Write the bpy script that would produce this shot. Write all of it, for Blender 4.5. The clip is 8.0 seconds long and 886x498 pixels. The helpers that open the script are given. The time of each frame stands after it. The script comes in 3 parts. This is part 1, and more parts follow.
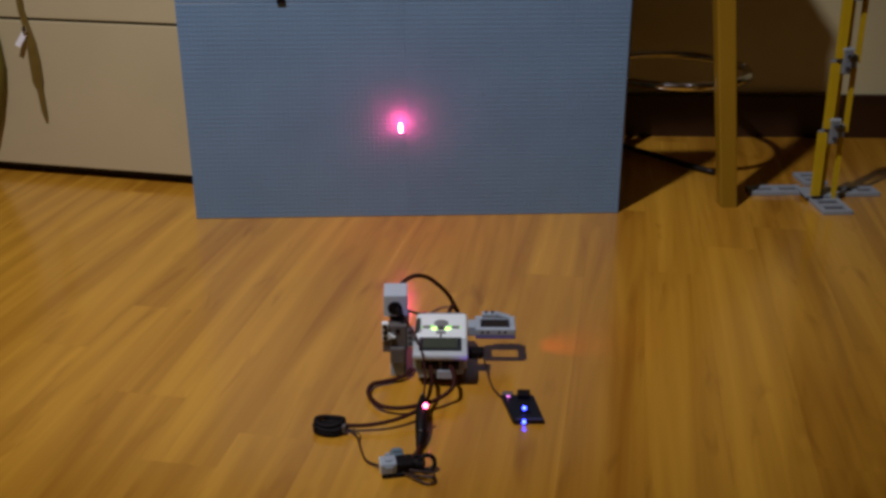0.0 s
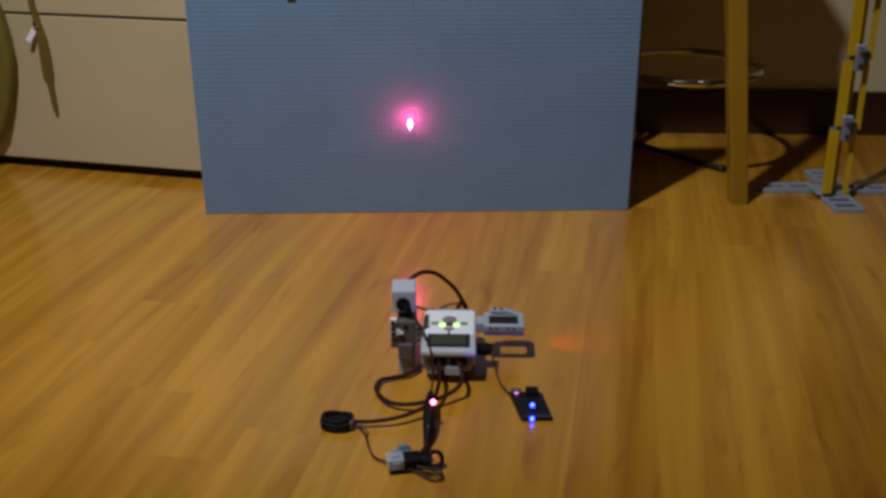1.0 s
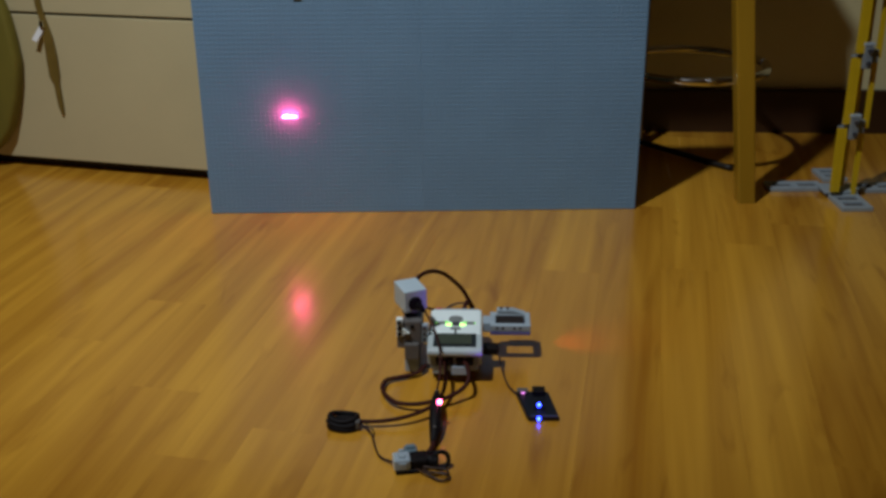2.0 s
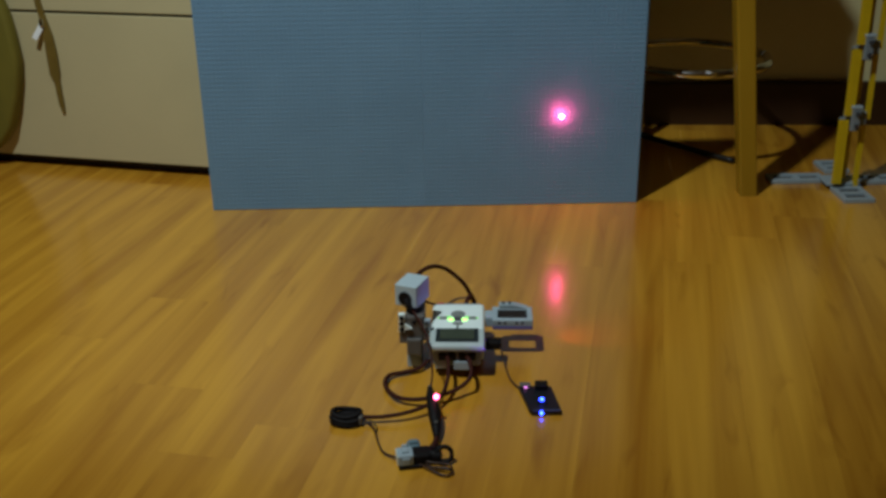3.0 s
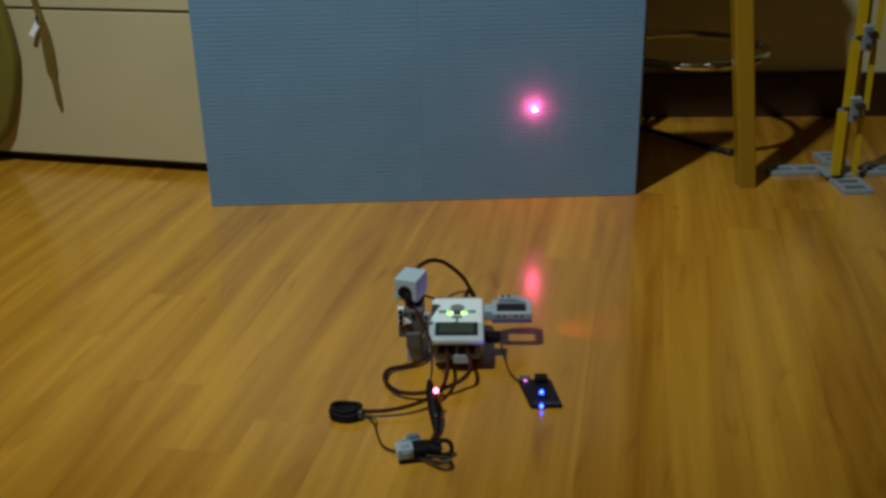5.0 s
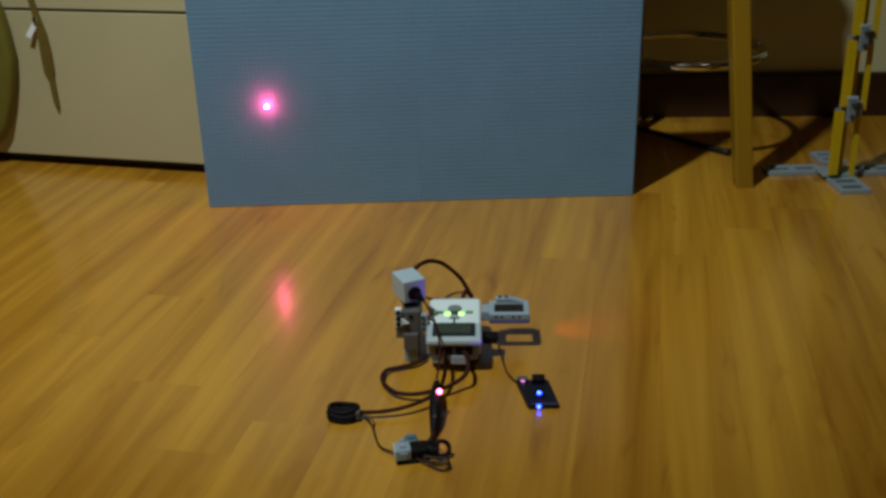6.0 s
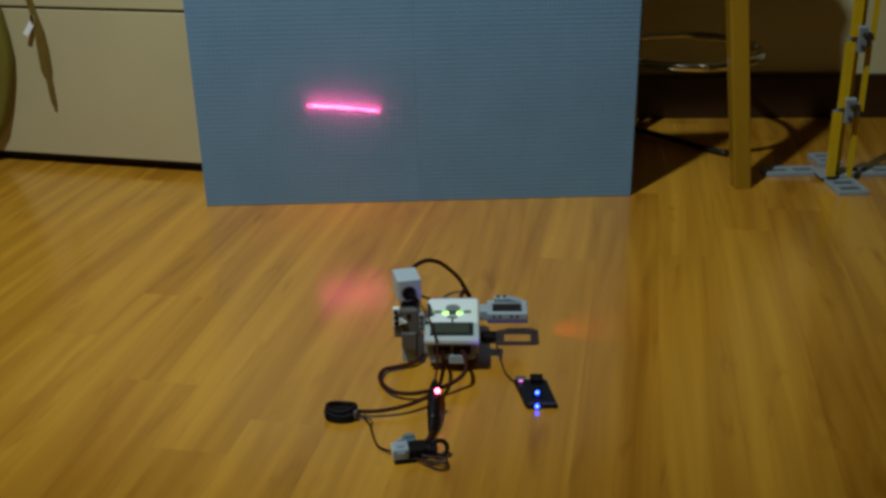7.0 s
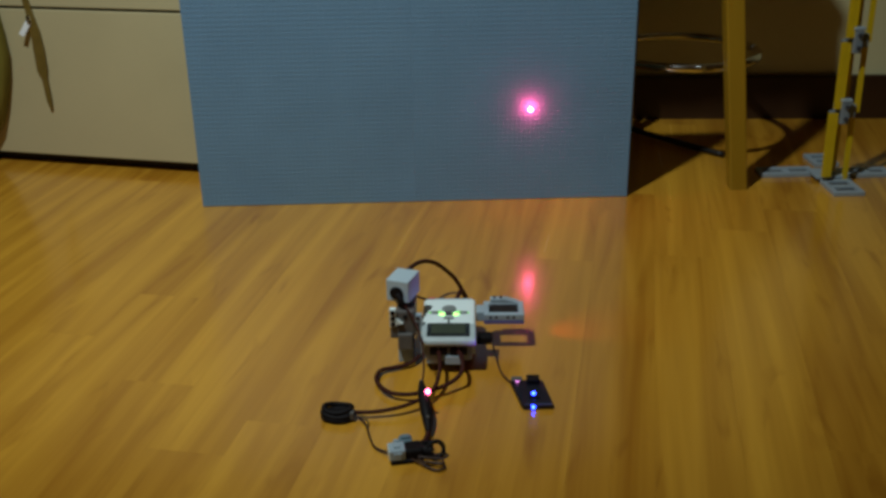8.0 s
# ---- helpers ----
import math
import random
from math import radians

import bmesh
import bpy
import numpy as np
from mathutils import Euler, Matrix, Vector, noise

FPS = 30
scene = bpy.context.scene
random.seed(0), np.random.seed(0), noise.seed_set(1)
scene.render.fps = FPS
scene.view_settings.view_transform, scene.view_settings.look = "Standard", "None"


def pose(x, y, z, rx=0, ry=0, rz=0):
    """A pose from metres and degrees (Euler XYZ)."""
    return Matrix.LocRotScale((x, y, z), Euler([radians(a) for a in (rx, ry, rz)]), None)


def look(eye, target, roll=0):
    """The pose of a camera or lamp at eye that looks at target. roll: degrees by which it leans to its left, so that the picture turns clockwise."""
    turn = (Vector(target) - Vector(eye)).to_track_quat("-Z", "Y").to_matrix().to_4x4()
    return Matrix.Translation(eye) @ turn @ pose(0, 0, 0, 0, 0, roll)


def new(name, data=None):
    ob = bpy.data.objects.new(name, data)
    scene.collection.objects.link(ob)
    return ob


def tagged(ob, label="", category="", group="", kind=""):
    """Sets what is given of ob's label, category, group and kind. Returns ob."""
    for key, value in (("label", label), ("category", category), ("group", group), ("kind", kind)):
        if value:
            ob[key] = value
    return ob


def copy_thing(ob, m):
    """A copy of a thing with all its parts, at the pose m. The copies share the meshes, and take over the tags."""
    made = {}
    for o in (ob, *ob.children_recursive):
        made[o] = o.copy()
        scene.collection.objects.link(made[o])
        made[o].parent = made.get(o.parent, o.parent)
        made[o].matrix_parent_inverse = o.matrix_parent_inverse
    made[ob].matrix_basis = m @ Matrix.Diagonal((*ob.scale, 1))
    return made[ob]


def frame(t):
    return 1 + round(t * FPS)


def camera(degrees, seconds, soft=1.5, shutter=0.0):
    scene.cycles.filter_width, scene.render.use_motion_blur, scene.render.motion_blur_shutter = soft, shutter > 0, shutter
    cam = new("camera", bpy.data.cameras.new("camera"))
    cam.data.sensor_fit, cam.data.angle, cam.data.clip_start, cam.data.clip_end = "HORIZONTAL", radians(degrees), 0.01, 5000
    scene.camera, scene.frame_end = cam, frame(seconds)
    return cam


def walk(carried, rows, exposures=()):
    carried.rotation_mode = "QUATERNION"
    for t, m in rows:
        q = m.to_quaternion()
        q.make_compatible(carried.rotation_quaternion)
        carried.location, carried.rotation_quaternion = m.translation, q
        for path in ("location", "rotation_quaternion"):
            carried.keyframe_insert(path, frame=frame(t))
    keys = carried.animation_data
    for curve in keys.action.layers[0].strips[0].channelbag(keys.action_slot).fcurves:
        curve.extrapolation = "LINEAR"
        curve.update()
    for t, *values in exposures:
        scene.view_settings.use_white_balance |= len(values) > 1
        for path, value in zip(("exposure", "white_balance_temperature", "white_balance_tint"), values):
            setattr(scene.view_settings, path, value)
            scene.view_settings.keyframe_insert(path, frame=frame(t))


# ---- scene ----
cam = camera(47.1, 8.0, soft=3.2, shutter=0.95)
PATH = [
    (0, (0.011, -1.736, 0.656), (0.066, 0.11, -0.112), -0.2),
    (0.5, (0.012, -1.732, 0.652), (0.059, 0.114, -0.115), -0.0),
    (1, (0.013, -1.733, 0.654), (0.048, 0.111, -0.12), -0.2),
    (1.5, (0.013, -1.731, 0.653), (0.038, 0.113, -0.12), -0.2),
    (3, (0.014, -1.729, 0.653), (0.032, 0.111, -0.132), -0.9),
    (3.5, (0.015, -1.729, 0.651), (0.03, 0.109, -0.135), -1.0),
    (4, (0.017, -1.726, 0.648), (0.03, 0.112, -0.141), -1.0),
    (4.5, (0.015, -1.728, 0.649), (0.029, 0.108, -0.144), -1.2),
    (6, (0.017, -1.728, 0.651), (0.038, 0.108, -0.142), -1.4),
    (6.5, (0.014, -1.728, 0.65), (0.038, 0.108, -0.143), -1.2),
    (7, (0.014, -1.727, 0.648), (0.043, 0.11, -0.143), -1.1),
    (7.5, (0.016, -1.726, 0.649), (0.046, 0.11, -0.144), -1.2),
    (8, (0.014, -1.727, 0.649), (0.05, 0.11, -0.142), -1.0),
]
walk(cam, [(t, look(eye, target, roll)) for t, eye, target, roll in PATH],
     exposures=[(0, 0.0, 6850, 38), (1.7, 0.0, 6550, 27), (2.8, 0.0, 6500, 10), (8.0, 0.0, 6500, 10)])

# ---------------------------------------------------------------- light
world = bpy.data.worlds.new("night_room")
scene.world = world
world.use_nodes = True
world.node_tree.nodes["Background"].inputs[0].default_value = (0.9, 0.8, 0.6, 1)
world.node_tree.nodes["Background"].inputs[1].default_value = 0.022

LAMP = (-0.60, -1.15, 2.20)


def lamp(name, kind, m, energy, color, **more):
    data = bpy.data.lights.new(name, kind)
    data.energy, data.color = energy, color
    if kind == "SPOT":
        data.spot_size, data.spot_blend, data.shadow_soft_size = radians(more["cone"]), 1.0, more["soft"]
    ob = new(name, data)
    ob.matrix_world = m
    return ob


lamp("ceiling_lamp_light", "SPOT", look(LAMP, (-0.10, 0.05, 0)), 139.0, (0.87, 1.0, 1.03), cone=70, soft=0.05)
lamp("sensor_red_light", "SPOT", look((0.153, -0.524, 0.040), (0.234, -0.500, 0)), 0.105, (1.0, 0.15, 0.02), cone=66, soft=0.004)
lamp("blue_led_light", "SPOT", look((0.139, -0.682, 0.020), (0.0, -0.545, 0.098)), 0.33, (0.20, 0.05, 1.0), cone=25, soft=0.003)


# ---------------------------------------------------------------- materials
def mat(name, color, rough=0.5, metal=0.0, vary=0.12, scale=30.0, bump=0.0, fine=400.0, coat=0.0, emit=None, power=0.0, ior=1.45):
    """A principled surface with colour variation at two scales, uneven gloss and a fine relief."""
    m = bpy.data.materials.new(name)
    m.use_nodes = True
    t = m.node_tree
    n, link = t.nodes, t.links.new
    b = n["Principled BSDF"]
    b.inputs["Roughness"].default_value = rough
    b.inputs["Metallic"].default_value = metal
    b.inputs["Coat Weight"].default_value = coat
    b.inputs["IOR"].default_value = ior
    pos = n.new("ShaderNodeTexCoord")
    big, small, add = n.new("ShaderNodeTexNoise"), n.new("ShaderNodeTexNoise"), n.new("ShaderNodeMath")
    big.inputs["Scale"].default_value, small.inputs["Scale"].default_value = scale, fine
    big.inputs["Detail"].default_value, small.inputs["Detail"].default_value = 4, 2
    link(pos.outputs["Object"], big.inputs["Vector"])
    link(pos.outputs["Object"], small.inputs["Vector"])
    add.operation = "MULTIPLY_ADD"
    add.inputs[1].default_value = 0.35
    link(small.outputs["Fac"], add.inputs[0])
    link(big.outputs["Fac"], add.inputs[2])
    ramp = n.new("ShaderNodeMapRange")
    ramp.inputs["From Min"].default_value, ramp.inputs["From Max"].default_value = 0.3, 1.05
    ramp.inputs["To Min"].default_value, ramp.inputs["To Max"].default_value = 1 - vary, 1 + vary
    link(add.outputs[0], ramp.inputs["Value"])
    mix = n.new("ShaderNodeVectorMath")
    mix.operation = "SCALE"
    mix.inputs[0].default_value = color
    link(ramp.outputs[0], mix.inputs["Scale"])
    link(mix.outputs[0], b.inputs["Base Color"])
    gloss = n.new("ShaderNodeMapRange")
    gloss.inputs["To Min"].default_value, gloss.inputs["To Max"].default_value = max(0.02, rough - 0.08), min(1, rough + 0.08)
    link(big.outputs["Fac"], gloss.inputs["Value"])
    link(gloss.outputs[0], b.inputs["Roughness"])
    if bump:
        bp = n.new("ShaderNodeBump")
        bp.inputs["Strength"].default_value, bp.inputs["Distance"].default_value = bump, 0.001
        link(small.outputs["Fac"], bp.inputs["Height"])
        link(bp.outputs[0], b.inputs["Normal"])
    if emit:
        b.inputs["Emission Color"].default_value = (*emit, 1)
        b.inputs["Emission Strength"].default_value = power
    return m


def wood(name, dark, light, rough, grain=(60.0, 60.0, 2.2), spread=0.5, bump=0.1, shift=1.0, coat=0.0, broad_scale=(12, 2.0, 12), knots=0.0):
    """Wood with its grain along the local y axis; each board takes its own tone and its own stretch of grain."""
    m = bpy.data.materials.new(name)
    m.use_nodes = True
    t = m.node_tree
    n, link = t.nodes, t.links.new
    b = n["Principled BSDF"]
    pos, info, geo = n.new("ShaderNodeTexCoord"), n.new("ShaderNodeObjectInfo"), n.new("ShaderNodeNewGeometry")
    own = n.new("ShaderNodeMath")
    own.operation = "ADD"
    link(info.outputs["Random"], own.inputs[0])
    link(geo.outputs["Random Per Island"], own.inputs[1])
    tone = n.new("ShaderNodeMath")
    tone.operation = "FRACT"
    link(own.outputs[0], tone.inputs[0])
    far = n.new("ShaderNodeMath")
    far.operation = "MULTIPLY"
    far.inputs[1].default_value = 37.0 * shift
    link(tone.outputs[0], far.inputs[0])
    offset = n.new("ShaderNodeVectorMath")
    link(pos.outputs["Object"], offset.inputs[0])
    link(far.outputs[0], offset.inputs[1])
    stretch = n.new("ShaderNodeMapping")
    stretch.inputs["Scale"].default_value = (grain[0], grain[2], grain[1])
    link(offset.outputs[0], stretch.inputs["Vector"])
    a = n.new("ShaderNodeTexNoise")
    a.inputs["Scale"].default_value, a.inputs["Detail"].default_value, a.inputs["Distortion"].default_value = 1.0, 6, 0.6
    link(stretch.outputs[0], a.inputs["Vector"])
    broad = n.new("ShaderNodeMapping")
    broad.inputs["Scale"].default_value = broad_scale
    link(offset.outputs[0], broad.inputs["Vector"])
    c = n.new("ShaderNodeTexNoise")
    c.inputs["Scale"].default_value, c.inputs["Detail"].default_value, c.inputs["Distortion"].default_value = 1.0, 3, 1.2
    link(broad.outputs[0], c.inputs["Vector"])
    s1 = n.new("ShaderNodeMath")
    s1.operation = "MULTIPLY_ADD"
    s1.inputs[1].default_value = 0.20
    link(a.outputs["Fac"], s1.inputs[0])
    s0 = n.new("ShaderNodeMath")
    s0.operation = "MULTIPLY"
    s0.inputs[1].default_value = 0.80
    link(c.outputs["Fac"], s0.inputs[0])
    link(s0.outputs[0], s1.inputs[2])
    s2 = n.new("ShaderNodeMath")
    s2.operation = "MULTIPLY_ADD"
    s2.inputs[1].default_value = spread
    link(tone.outputs[0], s2.inputs[0])
    link(s1.outputs[0], s2.inputs[2])
    ramp = n.new("ShaderNodeMapRange")
    ramp.inputs["From Min"].default_value, ramp.inputs["From Max"].default_value = 0.28, 0.72 + spread
    link(s2.outputs[0], ramp.inputs["Value"])
    mix = n.new("ShaderNodeMix")
    mix.data_type = "RGBA"
    mix.inputs["A"].default_value, mix.inputs["B"].default_value = (*dark, 1), (*light, 1)
    link(ramp.outputs[0], mix.inputs["Factor"])
    shade = n.new("ShaderNodeMix")
    shade.data_type, shade.blend_type = "RGBA", "MULTIPLY"
    shade.inputs["B"].default_value = (0.55, 0.42, 0.30, 1)
    link(mix.outputs["Result"], shade.inputs["A"])
    # scattered darker flecks and knots
    spread_out = n.new("ShaderNodeMapping")
    spread_out.inputs["Scale"].default_value = (34, 6, 34)
    link(offset.outputs[0], spread_out.inputs["Vector"])
    fleck = n.new("ShaderNodeTexNoise")
    fleck.inputs["Scale"].default_value, fleck.inputs["Detail"].default_value, fleck.inputs["Distortion"].default_value = 1.0, 2, 0.8
    link(spread_out.outputs[0], fleck.inputs["Vector"])
    cut = n.new("ShaderNodeMapRange")
    cut.inputs["From Min"].default_value, cut.inputs["From Max"].default_value, cut.inputs["To Max"].default_value = 0.60, 0.80, knots
    link(fleck.outputs["Fac"], cut.inputs["Value"])
    link(cut.outputs[0], shade.inputs["Factor"])
    link(shade.outputs["Result"], b.inputs["Base Color"])
    gloss = n.new("ShaderNodeMapRange")
    gloss.inputs["To Min"].default_value, gloss.inputs["To Max"].default_value = rough - 0.05, rough + 0.07
    link(c.outputs["Fac"], gloss.inputs["Value"])
    link(gloss.outputs[0], b.inputs["Roughness"])
    b.inputs["Coat Weight"].default_value, b.inputs["Coat Roughness"].default_value, b.inputs["Coat IOR"].default_value = coat, 0.17, 1.55
    bp = n.new("ShaderNodeBump")
    bp.inputs["Strength"].default_value, bp.inputs["Distance"].default_value = bump, 0.0006
    link(a.outputs["Fac"], bp.inputs["Height"])
    link(bp.outputs[0], b.inputs["Normal"])
    return m


FLOOR = wood("laminate_oak", (0.325, 0.114, 0.0060), (0.755, 0.378, 0.033), 0.235, grain=(85.0, 85.0, 1.6), spread=0.09, bump=0.04, coat=0.6, broad_scale=(17, 1.0, 17), knots=0.6)
UNDER = mat("floor_joint_dark", (0.10, 0.045, 0.012), 0.8)
LEGWOOD = wood("varnished_pine", (0.24, 0.128, 0.007), (0.42, 0.235, 0.013), 0.35, bump=0.08)
SKIRT = wood("dark_skirting", (0.028, 0.011, 0.004), (0.06, 0.025, 0.008), 0.4)
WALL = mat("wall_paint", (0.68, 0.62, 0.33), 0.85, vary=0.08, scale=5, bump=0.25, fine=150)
# for walls out of view: this brown only dims and warms bounced light
DIM = mat("unseen_wall_bounce", (0.42, 0.32, 0.17), 0.85, vary=0.08, scale=5, bump=0.25, fine=150)
# ceiling is out of view; its warm tint colours the bounced fill
WHITEPAINT = mat("ceiling_warm_bounce", (0.82, 0.74, 0.56), 0.9, vary=0.05, scale=4, bump=0.2, fine=120)
CREAM = mat("cream_laminate", (0.545, 0.472, 0.265), 0.42, vary=0.06, scale=7, bump=0.05, fine=220)
PLINTH = mat("plinth_dark", (0.02, 0.012, 0.006), 0.6)
OLIVE = mat("olive_brown", (0.17, 0.14, 0.015), 0.8, vary=0.2, scale=16, bump=0.5, fine=500)
PLATE = mat("baseplate_grey", (0.157, 0.284, 0.408), 0.45, vary=0.09, scale=9, bump=0.08, fine=300)
WHITE = mat("white_plastic", (0.84, 0.95, 0.91), 0.35, vary=0.05, scale=40)
LIGHTGREY = mat("light_grey_plastic", (0.35, 0.43, 0.47), 0.38, vary=0.08, scale=60)
TOWERGREY = mat("pale_blue_grey_plastic", (0.30, 0.36, 0.39), 0.40, vary=0.12, scale=90)
JOINTSHADEGREY = mat("joint_and_shade_grey_plastic", (0.22, 0.26, 0.28), 0.4, vary=0.15, scale=90)
SLOTSHADE = mat("slot_shade_grey", (0.075, 0.08, 0.085), 0.5, vary=0.3, scale=120)
MIDGREY = mat("mid_grey_plastic", (0.115, 0.108, 0.098), 0.42, vary=0.12, scale=60)
DARKGREY = mat("dark_grey_plastic", (0.055, 0.055, 0.06), 0.45, vary=0.15, scale=60)
BLACK = mat("black_rubber", (0.008, 0.006, 0.006), 0.6, vary=0.3, scale=80, bump=0.1, ior=1.25)
CABLE = mat("cable_black", (0.046, 0.011, 0.007), 0.65, vary=0.3, scale=90, ior=1.25)
THIN = mat("thin_wire_brown", (0.05, 0.022, 0.010), 0.5, vary=0.3, scale=90)
LCD = mat("lcd_glass", (0.050, 0.058, 0.030), 0.16, vary=0.15, scale=50)
BEZEL = mat("screen_surround", (0.012, 0.016, 0.016), 0.3, vary=0.1)
SLATE = mat("slate_plastic", (0.13, 0.20, 0.23), 0.4)
YELLOW = mat("yellow_plastic", (0.62, 0.42, 0.010), 0.35, vary=0.08, scale=40)
STEEL = mat("dull_steel", (0.30, 0.27, 0.20), 0.35, metal=1.0, vary=0.08)
CHROME = mat("chrome", (0.66, 0.65, 0.60), 0.17, metal=1.0, vary=0.05)
DARKMETAL = mat("dark_metal", (0.02, 0.016, 0.012), 0.4, metal=0.4, vary=0.2)
STRAP = mat("tan_brown", (0.17, 0.11, 0.018), 0.6, vary=0.2, scale=60, bump=0.3)
PAPER = mat("white_tag", (0.78, 0.78, 0.76), 0.6, vary=0.05)
PCB = mat("black_circuit_board", (0.006, 0.006, 0.010), 0.35, vary=0.3, scale=90)
RED = mat("red_mark", (0.55, 0.06, 0.05), 0.4)
GREEN = mat("green_key_light", (0.2, 0.8, 0.2), 0.4, emit=(0.42, 1.0, 0.16), power=2.6)
GREENDIM = mat("green_key_light_dim", (0.2, 0.6, 0.1), 0.4, emit=(0.25, 1.0, 0.10), power=0.45)


def glow(name, color, power):
    """Light alone, with no body of its own: it casts no shadow."""
    m = bpy.data.materials.new(name)
    m.use_nodes = True
    n, link = m.node_tree.nodes, m.node_tree.links.new
    n.remove(n["Principled BSDF"])
    clear, light, both = n.new("ShaderNodeBsdfTransparent"), n.new("ShaderNodeEmission"), n.new("ShaderNodeAddShader")
    light.inputs["Color"].default_value, light.inputs["Strength"].default_value = (*color, 1), power
    link(clear.outputs[0], both.inputs[0])
    link(light.outputs[0], both.inputs[1])
    link(both.outputs[0], n["Material Output"].inputs["Surface"])
    return m


LASER = glow("laser_spot_glow", (1.0, 0.060, 0.16), 95.0)
REDLED = mat("red_led_glow", (0.9, 0.2, 0.3), 0.4, emit=(1.0, 0.12, 0.28), power=12.0)
BLUELED = mat("blue_led_glow", (0.1, 0.1, 0.9), 0.4, emit=(0.014, 0.04, 1.0), power=26.0)
VIOLETLED = mat("violet_led_glow", (0.6, 0.3, 0.7), 0.4, emit=(1.0, 0.30, 0.9), power=1.1)


# ---------------------------------------------------------------- mesh tools
def mesh_of(name, bm, material, smooth=False):
    me = bpy.data.meshes.new(name)
    bm.normal_update()
    if smooth:
        for f in bm.faces:
            f.smooth = True
    bm.to_mesh(me)
    bm.free()
    me.materials.append(material)
    return me


def part(name, bm, material, parent, label="", smooth=False):
    ob = new(name, mesh_of(name, bm, material, smooth))
    ob.parent = parent
    if label:
        tagged(ob, label)
    return ob


def thing(name, m, label, category, group="", kind=""):
    ob = new(name)
    ob.empty_display_size = 0.02
    ob.matrix_world = m
    return tagged(ob, label, category, group, kind)


def box(x0, x1, y0, y1, z0, z1, bevel=0.0, seg=2, bm=None):
    own = bmesh.new()
    bmesh.ops.create_cube(own, size=1.0)
    for v in own.verts:
        v.co = Vector((x0 + (v.co.x + 0.5) * (x1 - x0), y0 + (v.co.y + 0.5) * (y1 - y0), z0 + (v.co.z + 0.5) * (z1 - z0)))
    if bevel:
        bmesh.ops.bevel(own, geom=own.edges[:], offset=bevel, segments=seg, affect="EDGES", profile=0.5)
    return join(bm, own)


def join(bm, own):
    if bm is None:
        return own
    me = bpy.data.meshes.new("join")
    own.to_mesh(me)
    own.free()
    bm.from_mesh(me)
    bpy.data.meshes.remove(me)
    return bm


def rod(a, b, r, sides=16, r2=None, bm=None, bevel=0.0):
    a, b = Vector(a), Vector(b)
    own = bmesh.new()
    bmesh.ops.create_cone(own, cap_ends=True, segments=sides, radius1=r, radius2=r if r2 is None else r2, depth=(b - a).length)
    if bevel:
        rims = [e for e in own.edges if len(e.link_faces) == 2 and any(len(f.verts) > 4 for f in e.link_faces)]
        bmesh.ops.bevel(own, geom=rims, offset=bevel, segments=2, affect="EDGES", profile=0.5)
    q = (b - a).to_track_quat("Z", "Y").to_matrix().to_4x4()
    own.transform(Matrix.Translation((a + b) / 2) @ q)
    return join(bm, own)


def ball(c, r, scale=(1, 1, 1), bm=None, u=20, v=12):
    own = bmesh.new()
    bmesh.ops.create_uvsphere(own, u_segments=u, v_segments=v, radius=r)
    own.transform(Matrix.Translation(c) @ Matrix.Diagonal((*scale, 1)))
    return join(bm, own)


def smooth_path(points, steps=8):
    p = [Vector(q) for q in points]
    p = [2 * p[0] - p[1]] + p + [2 * p[-1] - p[-2]]
    out = []
    for i in range(1, len(p) - 2):
        for k in range(steps):
            t = k / steps
            out.append(0.5 * (2 * p[i] + (p[i + 1] - p[i - 1]) * t + (2 * p[i - 1] - 5 * p[i] + 4 * p[i + 1] - p[i + 2]) * t * t
                              + (3 * p[i] - p[i - 1] - 3 * p[i + 1] + p[i + 2]) * t ** 3))
    out.append(p[-2])
    return out


def tube(points, r, sides=10, steps=8, bm=None, radii=None):
    """A round cable swept along a smooth line through the points."""
    line = smooth_path(points, steps)
    own = bmesh.new()
    rings = []
    up = Vector((0, 0, 1))
    for i, p in enumerate(line):
        d = (line[min(i + 1, len(line) - 1)] - line[max(i - 1, 0)]).normalized()
        side = d.cross(up)
        if side.length < 0.05:
            side = d.cross(Vector((0, 1, 0)))
        side.normalize()
        top = side.cross(d)
        rr = r
        if radii:
            f = i / (len(line) - 1) * (len(radii) - 1)
            k = min(int(f), len(radii) - 2)
            rr = radii[k] + (radii[k + 1] - radii[k]) * (f - k)
        rings.append([own.verts.new(p + rr * (math.cos(2 * math.pi * j / sides) * side + math.sin(2 * math.pi * j / sides) * top)) for j in range(sides)])
    for a, b in zip(rings, rings[1:]):
        for j in range(sides):
            own.faces.new((a[j], a[(j + 1) % sides], b[(j + 1) % sides], b[j]))
    own.faces.new(rings[0][::-1])
    own.faces.new(rings[-1])
    bmesh.ops.recalc_face_normals(own, faces=own.faces[:])
    return join(bm, own)


def extrude_outline(points, depth, bevel=0.0, seg=2):
    """A slab with the outline given in x and z, from y = 0 to y = depth."""
    bm = bmesh.new()
    f = bm.faces.new([bm.verts.new((x, 0, z)) for x, z in points])
    ext = bmesh.ops.extrude_face_region(bm, geom=[f])
    bmesh.ops.translate(bm, vec=(0, depth, 0), verts=[v for v in ext["geom"] if isinstance(v, bmesh.types.BMVert)])
    bmesh.ops.recalc_face_normals(bm, faces=bm.faces[:])
    if bevel:
        rims = [e for e in bm.edges if any(len(g.verts) > 4 for g in e.link_faces)]
        bmesh.ops.bevel(bm, geom=rims, offset=bevel, segments=seg, affect="EDGES", profile=0.5)
    return bm


